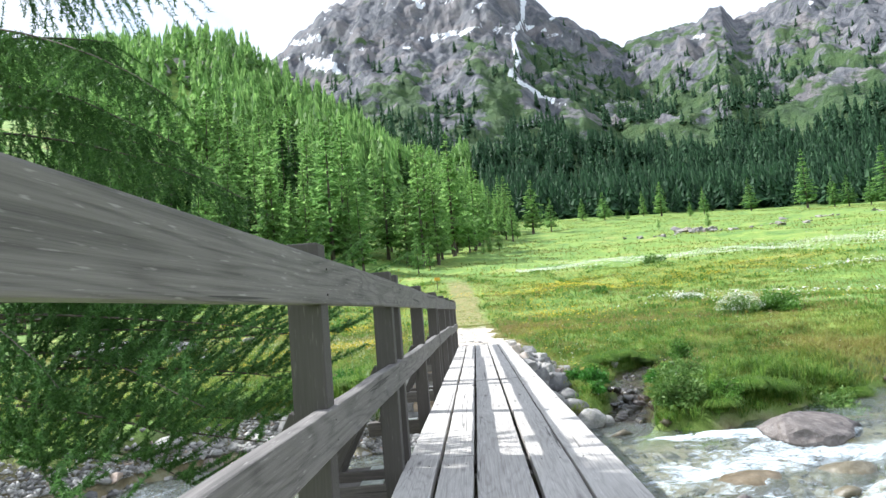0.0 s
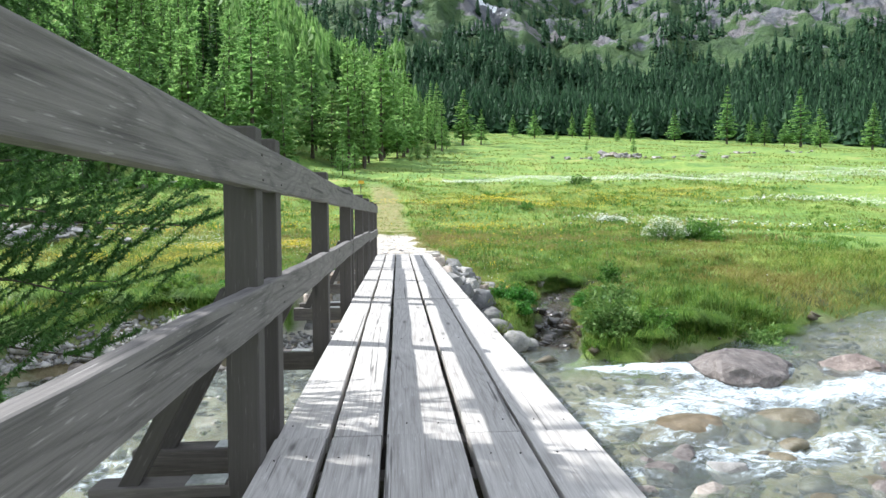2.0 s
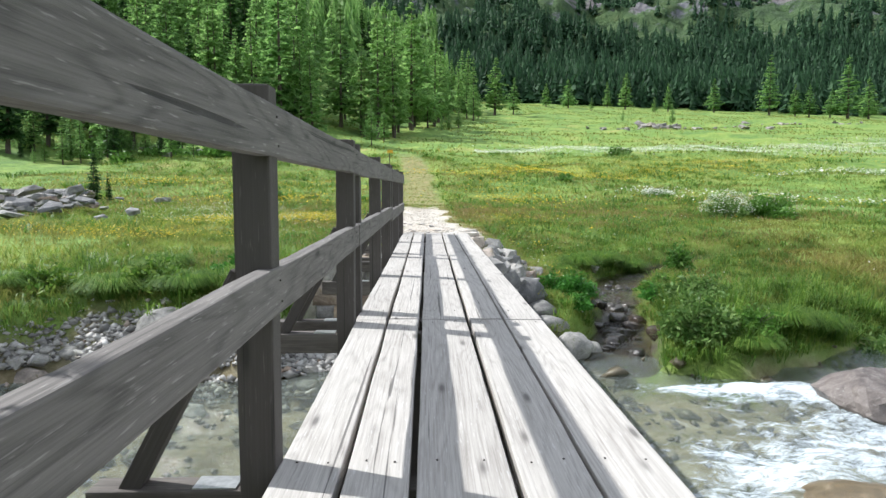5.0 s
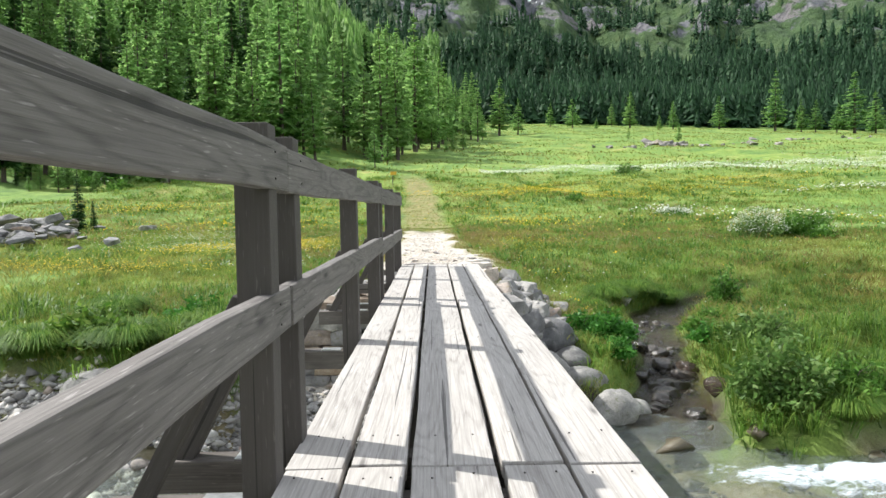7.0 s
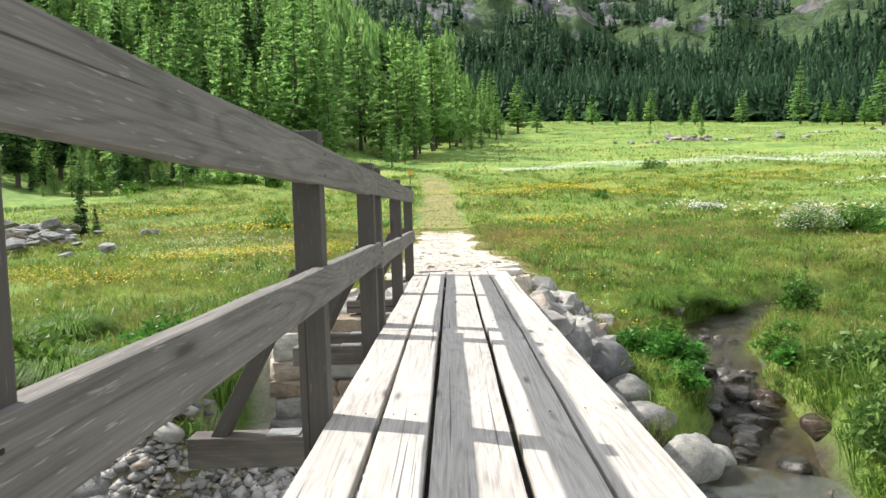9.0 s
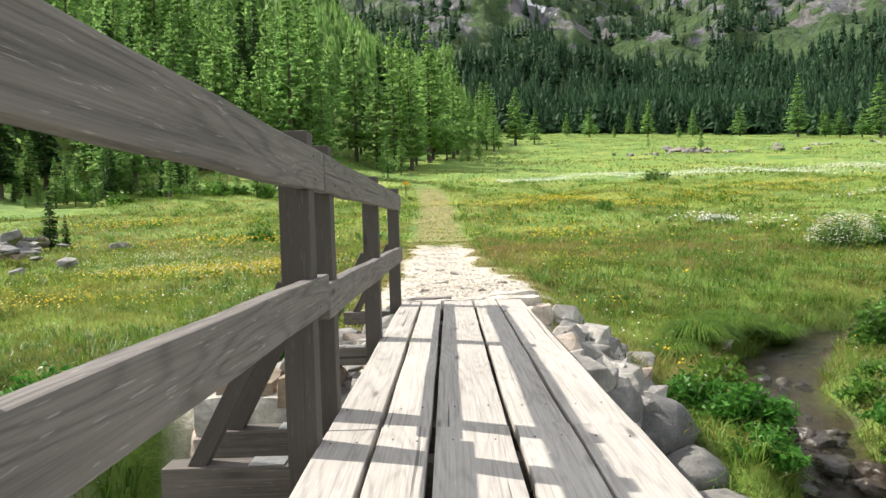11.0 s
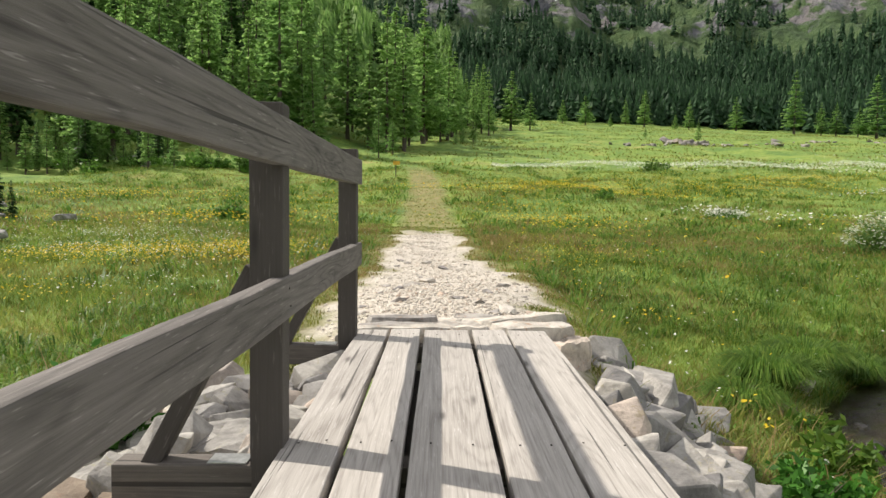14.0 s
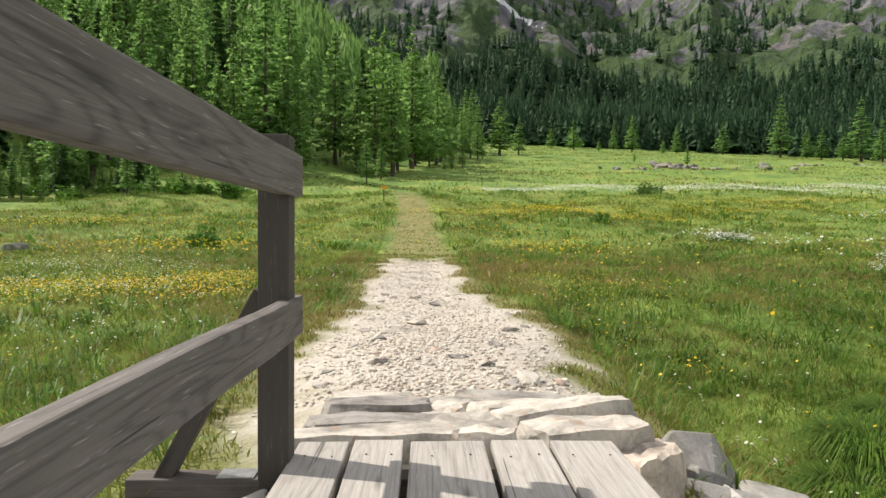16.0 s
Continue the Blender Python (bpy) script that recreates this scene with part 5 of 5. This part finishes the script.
def tussock(x, y, r, h, n, label, seed, sink=0.0):
    """A dense mound of long blades that arch out and hang down round its root."""
    rng = np.random.default_rng(seed)
    az = rng.uniform(0, 2 * np.pi, n)
    q = rng.uniform(0, 1, n) ** 0.5 * r * 0.55
    out = rng.uniform(0.3, 1.0, n) * r
    top = h * rng.uniform(0.55, 1.0, n) * (1 - 0.35 * q / r)
    dx, dy = np.cos(az), np.sin(az)
    ww = 0.0045 * rng.uniform(0.6, 1.5, n)
    pts = []
    for u, k, wd in ((0.0, -0.05, 0.7), (0.35, 0.75, 1.0), (0.75, 1.0, 0.8), (1.15, 0.55, 0.05)):
        zz = np.where(k < 0, k, top * k) if k < 1 else top
        for sg in (-1, 1):
            pts.append(np.stack([dx * (q + out * u) - dy * ww * wd * sg, dy * (q + out * u) + dx * ww * wd * sg, zz + 0 * q], 1))
    V = np.stack(pts, 1).reshape(-1, 3)
    i = np.arange(n)[:, None] * 8
    F = np.concatenate([i + np.array([[k, k + 1, k + 3, k + 2]]) for k in (0, 2, 4)])
    ob = new("grass_tussock", np_mesh("grass_tussock", V, F, M_TUFT))
    ob.location = (x, y, gz(x, y) - sink)
    tagged(ob, label, "grass", "grass tussocks", "stuff")


for _i, (_x, _y, _r, _h) in enumerate(((3.75, 24.75, 0.6, 0.55), (4.5, 25.3, 0.6, 0.5), (3.2, 24.1, 0.45, 0.4), (5.4, 25.7, 0.5, 0.45), (6.0, 18.9, 0.6, 0.5), (6.7, 19.1, 0.55, 0.5), (5.0, 18.0, 0.5, 0.4), (9.0, 20.3, 0.6, 0.5), (-4.3, 19.0, 0.6, 0.5), (-5.6, 19.1, 0.6, 0.5), (-7.5, 19.0, 0.6, 0.5), (-5.4, 21.0, 0.55, 0.45), (-3.2, 19.2, 0.5, 0.45))):
    tussock(_x, _y, _r * 0.85, _h * 0.8, 1700, "dense arching tussock of long green grass", 400 + _i)


# ---- dressed stones: bridge head, abutment, slabs ----
def block_mesh(seed, mat):
    bm = bmesh.new()
    bmesh.ops.create_cube(bm, size=2)
    bmesh.ops.subdivide_edges(bm, edges=list(bm.edges), cuts=5, use_grid_fill=True)
    rng = random.Random(seed)
    tilt = [rng.uniform(-0.22, 0.22) for _ in range(4)]
    for v in bm.verts:
        p = v.co.copy()
        r = max(0.0, p.length - 1.25)
        p -= p.normalized() * r * 0.35
        p.x += tilt[0] * p.y + 0.12 * noise.noise((p.y * 1.5 + seed, p.z, 3.1))
        p.y += tilt[1] * p.x + 0.14 * noise.noise((p.x * 1.5, p.z + seed, 7.7))
        p.z += 0.22 * noise.noise((p.x * 1.3 + seed, p.y * 1.3, 0)) + 0.10 * noise.noise((p.x * 4 + seed, p.y * 4, p.z))
        v.co = p
    me = bpy.data.meshes.new("stone")
    bm.to_mesh(me)
    bm.free()
    me.materials.append(mat)
    return me


M_SLAB = stone_mat("pale_slab", (0.21, 0.20, 0.185), (0.54, 0.51, 0.47), (0.68, 0.65, 0.60), (0.42, 0.26, 0.17))
M_TAN = stone_mat("tan_block", (0.26, 0.20, 0.15), (0.40, 0.32, 0.24), (0.52, 0.45, 0.36), (0.36, 0.22, 0.15))
SLABS = [block_mesh(i, M_SLAB) for i in range(5)]
BLOCKS = [block_mesh(10 + i, M_STONE) for i in range(5)] + [block_mesh(20 + i, M_TAN) for i in range(2)]


def build_bridge_head():
    rng = random.Random(31)
    steps = thing("stone_sill", "rough pale stone slabs bedded at the end of the deck", "stone sill", at=(0, 22, -0.1))
    # rows of slabs across the way: centre x, y, half sizes, height of the top
    for x, y, sx, sy, sz, z, rz in ((-0.38, 22.22, 0.52, 0.15, 0.10, -0.01, 2), (-0.34, 22.56, 0.50, 0.17, 0.08, -0.05, -4), (0.12, 22.42, 0.22, 0.20, 0.09, -0.03, 38), (0.64, 22.28, 0.34, 0.13, 0.10, 0.0, 12), (0.58, 22.60, 0.42, 0.14, 0.09, -0.02, 15), (0.50, 22.90, 0.42, 0.14, 0.07, -0.07, 6), (-0.42, 22.90, 0.36, 0.14, 0.07, -0.08, -3), (0.15, 22.16, 0.16, 0.10, 0.09, -0.02, -20), (-0.45, 23.24, 0.30, 0.16, 0.06, -0.11, 5), (0.42, 23.24, 0.40, 0.13, 0.06, -0.10, 3), (0.92, 22.18, 0.20, 0.14, 0.12, -0.10, 25), (-0.05, 22.78, 0.15, 0.13, 0.06, -0.08, 50), (0.0, 23.12, 0.16, 0.13, 0.05, -0.11, -30), (0.88, 22.66, 0.14, 0.18, 0.16, -0.08, 8)):
        m = Matrix.LocRotScale((x, y - 22, z - sz + 0.11 + rng.uniform(-0.02, 0.02)), Euler((radians(rng.uniform(-7, 7)), radians(rng.uniform(-4, 4)), radians(rz))), (sx * 0.86, sy * 0.92, sz * 1.0))
        shared("slab", SLABS[rng.randrange(5)], steps, m)
    wall = thing("stone_abutment", "dry-stone abutment of grey and tan blocks under the deck", "abutment", at=(0, 19.4, -1.2))
    z = -2.05
    while z < -0.42:
        h = rng.uniform(0.09, 0.16)
        x = -2.3 + rng.uniform(0, 0.15)
        while x < 0.55:
            w = rng.uniform(0.14, 0.34)
            y = 0.1 + 0.25 * (z + 2.0) * 0.4
            m = Matrix.LocRotScale((x + w, y + rng.uniform(-0.05, 0.05), z + h + 1.2), Euler((0, 0, radians(rng.uniform(-6, 6)))), (w * 1.02, 0.24, h * 1.04))
            shared("block", BLOCKS[rng.randrange(7)], wall, m)
            x += 2 * w
        # the return along the bank
        y = 0.5
        while y < 2.3:
            w = rng.uniform(0.14, 0.3)
            m = Matrix.LocRotScale((-2.05 + rng.uniform(-0.05, 0.05), y + w, z + h + 1.2), Euler((0, 0, radians(90 + rng.uniform(-6, 6)))), (w * 1.02, 0.22, h * 1.04))
            shared("block", BLOCKS[rng.randrange(7)], wall, m)
            y += 2 * w
        z += 2 * h
    # loose coping stones beside the deck
    for x, y, sx, sy, sz, rz, k in ((-1.25, 19.35, 0.23, 0.17, 0.13, 5, 5), (-1.78, 19.5, 0.24, 0.22, 0.12, -8, 6), (-0.72, 19.25, 0.20, 0.20, 0.13, 15, 0), (-1.55, 19.95, 0.42, 0.2, 0.11, 55, 1), (-1.2, 20.2, 0.2, 0.2, 0.12, 0, 2), (-0.85, 20.5, 0.22, 0.17, 0.12, 40, 3), (-1.1, 20.75, 0.2, 0.16, 0.1, -30, 4), (-0.8, 20.05, 0.16, 0.14, 0.1, 10, 6)):
        ob = new("coping_stone", BLOCKS[k])
        ob.matrix_world = Matrix.LocRotScale((x, y + 0.2, -0.40 + rng.uniform(-0.03, 0.05)), Euler((radians(rng.uniform(-8, 8)), radians(rng.uniform(-8, 8)), radians(rz))), (sx, sy, sz))
        tagged(ob, "loose tan and grey stone block on the abutment", "stone", "coping stones")
    # fill behind the abutment
    bm = bar_bm(2.5, 2.4, 1.4, 0.08, 0)
    ob = part("abutment_fill", bm, M_STONE, wall, "rubble core of the abutment")
    ob.location = (-0.6, 1.65, -0.12)


build_bridge_head()


def build_pebbles(name, n, sample, s0, s1, mat, label, seed):
    """Loose stones too many to count, one joined mesh."""
    rng = np.random.default_rng(seed)
    x, y = sample(rng, n)
    n = len(x)
    z = ground_z(x, y)
    s = rng.uniform(0, 1, n) ** 4 * (s1 - s0) + s0
    dirs = np.array([(1, 0, 0), (0, 1, 0), (-1, 0, 0), (0, -1, 0), (0, 0, 1), (0, 0, -1), (0.7, 0.7, 0.5), (-0.7, -0.7, 0.5)], float)[:6]
    tri = np.array([(0, 1, 4), (1, 2, 4), (2, 3, 4), (3, 0, 4), (1, 0, 5), (2, 1, 5), (3, 2, 5), (0, 3, 5)])
    a = rng.uniform(0, 6.28, n)
    c, q = np.cos(a), np.sin(a)
    V = dirs[None] * rng.uniform(0.6, 1.25, (n, 6, 1)) * np.array([1.2, 0.9, 0.6]) + rng.normal(0, 0.16, (n, 6, 3))
    V = V * s[:, None, None]
    X = V[..., 0] * c[:, None] - V[..., 1] * q[:, None] + x[:, None]
    Y = V[..., 0] * q[:, None] + V[..., 1] * c[:, None] + y[:, None]
    Z = V[..., 2] + z[:, None] + 0.2 * s[:, None]
    F = (tri[None] + (np.arange(n) * 6)[:, None, None]).reshape(-1, 3)
    tagged(new(name, np_mesh(name, np.stack([X, Y, Z], -1).reshape(-1, 3), F, mat)), label, "stones", kind="stuff")


def on_path(rng, n):
    y = 22.6 + 18.5 * rng.random(n) ** 1.5
    x = path_centre(y) + path_half(y) * rng.normal(0, 0.55, n)
    d = np.abs(x - path_centre(y)) - path_half(y) + (fbm(x * 1.6, y * 1.6, 51, 4) - 0.5) * 1.1
    k = (d < 0.15) & ~((np.abs(x) < 0.95) & (y < 23.3))
    return x[k], y[k]


def on_shore(rng, n):
    x = rng.uniform(-9.5, 0.9, n)
    y = far_shore(x) + rng.normal(0.1, 0.3, n) + np.where(x > -3.2, rng.random(n) * 0.9, 0)
    return x, y


def in_bed(rng, n):
    x = rng.uniform(-8, 12, n)
    u = rng.random(n)
    y = near_shore(x) + (far_shore(x) - near_shore(x)) * u
    return x, y


def pebble_mat(name, tones):
    m, t, b = material(name, 0.9)
    geo = t.nodes.new("ShaderNodeNewGeometry")
    col = ramp(t, geo.outputs["Random Per Island"], tones)
    n = noise_tex(t, coords(t), 40, 4, 0.7)
    t.links.new(mix(t, 0.5, col, ramp(t, n, grey((0.3, 0.3), (0.7, 0.7))), "SOFT_LIGHT"), b.inputs["Base Color"])
    return m


M_PEB = pebble_mat("shore_gravel", [(0, (0.13, 0.125, 0.12)), (0.35, (0.27, 0.26, 0.245)), (0.8, (0.44, 0.425, 0.40)), (0.93, (0.60, 0.58, 0.55)), (1, (0.36, 0.27, 0.2))])
M_GRAVEL = pebble_mat("cream_path_gravel", [(0, (0.36, 0.32, 0.27)), (0.3, (0.56, 0.51, 0.44)), (0.85, (0.72, 0.67, 0.59)), (1, (0.50, 0.38, 0.29))])
build_pebbles("path_gravel", 24000, on_path, 0.005, 0.03, M_GRAVEL, "sharp pale gravel and stones of the path", 1)
build_pebbles("shore_pebbles", 17000, on_shore, 0.016, 0.11, M_PEB, "pale pebbles along the shore", 2)
build_pebbles("bed_stones", 3000, in_bed, 0.05, 0.24, M_BEDSTONE, "olive and tan stones of the torrent bed", 3)


PALE = [hull_rock(80 + i, M_SLAB) for i in range(4)]


def build_path_stones():
    """Flat stones that stand out of the gravel."""
    rng = random.Random(17)
    for i in range(46):
        y = 23.6 + 9 * rng.random() ** 1.3
        x = float(path_centre(y)) + float(path_half(y)) * rng.uniform(-0.95, 0.95)
        s = 0.04 + 0.085 * rng.random() ** 2
        rock("path_stone", PALE, x, y, gz(x, y) + s * 0.12, s * 1.5, s, s * 0.5, "flat pale stone bedded in the gravel path", "path stones", i)


build_path_stones()


# ---- the larch by the bridge ----
def build_near_larch():
    rng = random.Random(8)
    bx, by = -5.0, 8.9
    base = gz(bx, by)
    larch = thing("larch_tree", "old larch with drooping boughs beside the bridge", "tree", at=(bx, by, base))
    part("trunk", trunk_bm(15.5, 0.24), M_BARK, larch)
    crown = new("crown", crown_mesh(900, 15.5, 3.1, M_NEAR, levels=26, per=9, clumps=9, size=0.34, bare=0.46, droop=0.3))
    crown.parent = larch
    # boughs with twigs and needle tufts: bearing, height of the fork, length, droop
    boughs = [(-62 + 74 * ((i * 7) % 22) / 21, 0.9 - base + 4.4 * i / 21, 2.5 + 0.9 * ((i * 11) % 22) / 21, 0.6 + 0.7 * ((i * 5) % 22) / 21) for i in range(0, 22, 2)]
    boughs += [(-40 + 36 * ((i * 5) % 14) / 13, 0.1 - base + 1.3 * i / 13, 3.2 + 0.9 * ((i * 3) % 14) / 13, 0.12 + 0.35 * ((i * 9) % 14) / 13) for i in range(14)]
    boughs += [(-44 + 34 * ((i * 3) % 8) / 7, 2.6 - base + 1.6 * i / 7, 2.9 + 0.6 * ((i * 5) % 8) / 7, 0.9 + 0.3 * i / 7) for i in range(0, 8, 2)]
    for az, z0, length, drop in boughs:
        a = radians(az + rng.uniform(-3, 3))
        pts = []
        for i in range(10):
            u = i / 9
            r = length * u
            pts.append(Vector((math.cos(a) * r + 0.16 * math.sin(u * 5 + az) * u, math.sin(a) * r + 0.2 * math.sin(u * 4 + az) * u, z0 + 0.3 * u - drop * length * 0.42 * u ** 1.5)))
        bm = bmesh.new()
        prev = None
        for i, p in enumerate(pts):
            rad = 0.014 * (1 - 0.88 * i / 9) + 0.0015
            ring = [bm.verts.new(p + Vector((math.sin(a) * math.cos(b) * -rad, math.cos(a) * math.cos(b) * rad, math.sin(b) * rad))) for b in (0, 1.57, 3.14, 4.71)]
            if prev:
                for k in range(4):
                    bm.faces.new((prev[k], prev[(k + 1) % 4], ring[(k + 1) % 4], ring[k]))
            prev = ring
        bough = part("bough", bm, M_BARK, larch)
        V, F = [], []
        nv = 0
        nrng = np.random.default_rng(int(az * 10 + z0 * 100) + 9000)
        count = 64 if z0 + base > 1.5 else 34
        for k in range(count):
            u = 0.22 + 0.78 * (k + nrng.uniform(0, 1)) / count
            j = min(8, int(u * 9))
            f = u * 9 - j
            o = np.array(pts[j].lerp(pts[j + 1], f))
            side = 1 if k % 2 else -1
            ta = a + side * nrng.uniform(0.3, 1.2)
            tl = nrng.uniform(0.25, 0.75) * (1.15 - 0.6 * u)
            high = z0 + base > 1.5
            bend = -0.35
            if high:
                tl *= 1.35
            else:
                # low twigs sweep outward and rise towards their tips
                tl = nrng.uniform(0.45, 0.95) * (1.15 - 0.45 * u)
                ta = a + side * nrng.uniform(0.05, 0.7)
                bend = 0.25
            d = np.array([math.cos(ta), math.sin(ta), nrng.uniform(-2.4, -0.5) if high else nrng.uniform(0.05, 0.75)])
            d /= np.linalg.norm(d)
            m = int((230 if high else 460) * tl) + 10
            s = nrng.uniform(0, tl, m)
            c = o + d * s[:, None] + np.array([0, 0, bend]) * (s ** 2)[:, None]
            nd = nrng.normal(0, 1, (m, 3)) + d * 0.9
            nd /= np.linalg.norm(nd, axis=1)[:, None]
            q = np.cross(nd, nrng.normal(0, 1, (m, 3)))
            q /= np.linalg.norm(q, axis=1)[:, None]
            L = nrng.uniform(0.03, 0.055, m)[:, None] * (1.0 if high else 0.8)
            w = 0.0052 if high else 0.005
            V.append(np.stack([c - q * w, c + q * w, c + nd * L], 1).reshape(-1, 3))
            # the twig itself
            e = o + d * tl + np.array([0, 0, bend]) * tl ** 2
            V.append(np.array([o + (0, 0, 0.004), o - (0, 0, 0.004), e]))
        V = np.concatenate(V)
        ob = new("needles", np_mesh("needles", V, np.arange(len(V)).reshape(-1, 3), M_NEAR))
        ob.parent = bough


build_near_larch()


# ---- waymark at the end of the track ----
def build_waymark():
    m, t, b = material("yellow_sign_paint", 0.5)
    n = noise_tex(t, coords(t), 9, 3, 0.6)
    t.links.new(ramp(t, n, [(0.3, (0.60, 0.33, 0.02)), (0.7, (0.75, 0.45, 0.04))]), b.inputs["Base Color"])
    x, y = -4.2, 79.0
    w = thing("waymark", "yellow trail waymark on a wooden post beside the track", "signpost", at=(x, y, gz(x, y)))
    ob = part("post", bar_bm(0.09, 0.09, 1.5, 0.01), M_POST, w)
    ob.location = (0, 0, 0.65)
    ob = part("board", bar_bm(0.62, 0.04, 0.34, 0.01), m, w, "yellow painted board")
    ob.location = (0.06, -0.07, 1.2)


build_waymark()
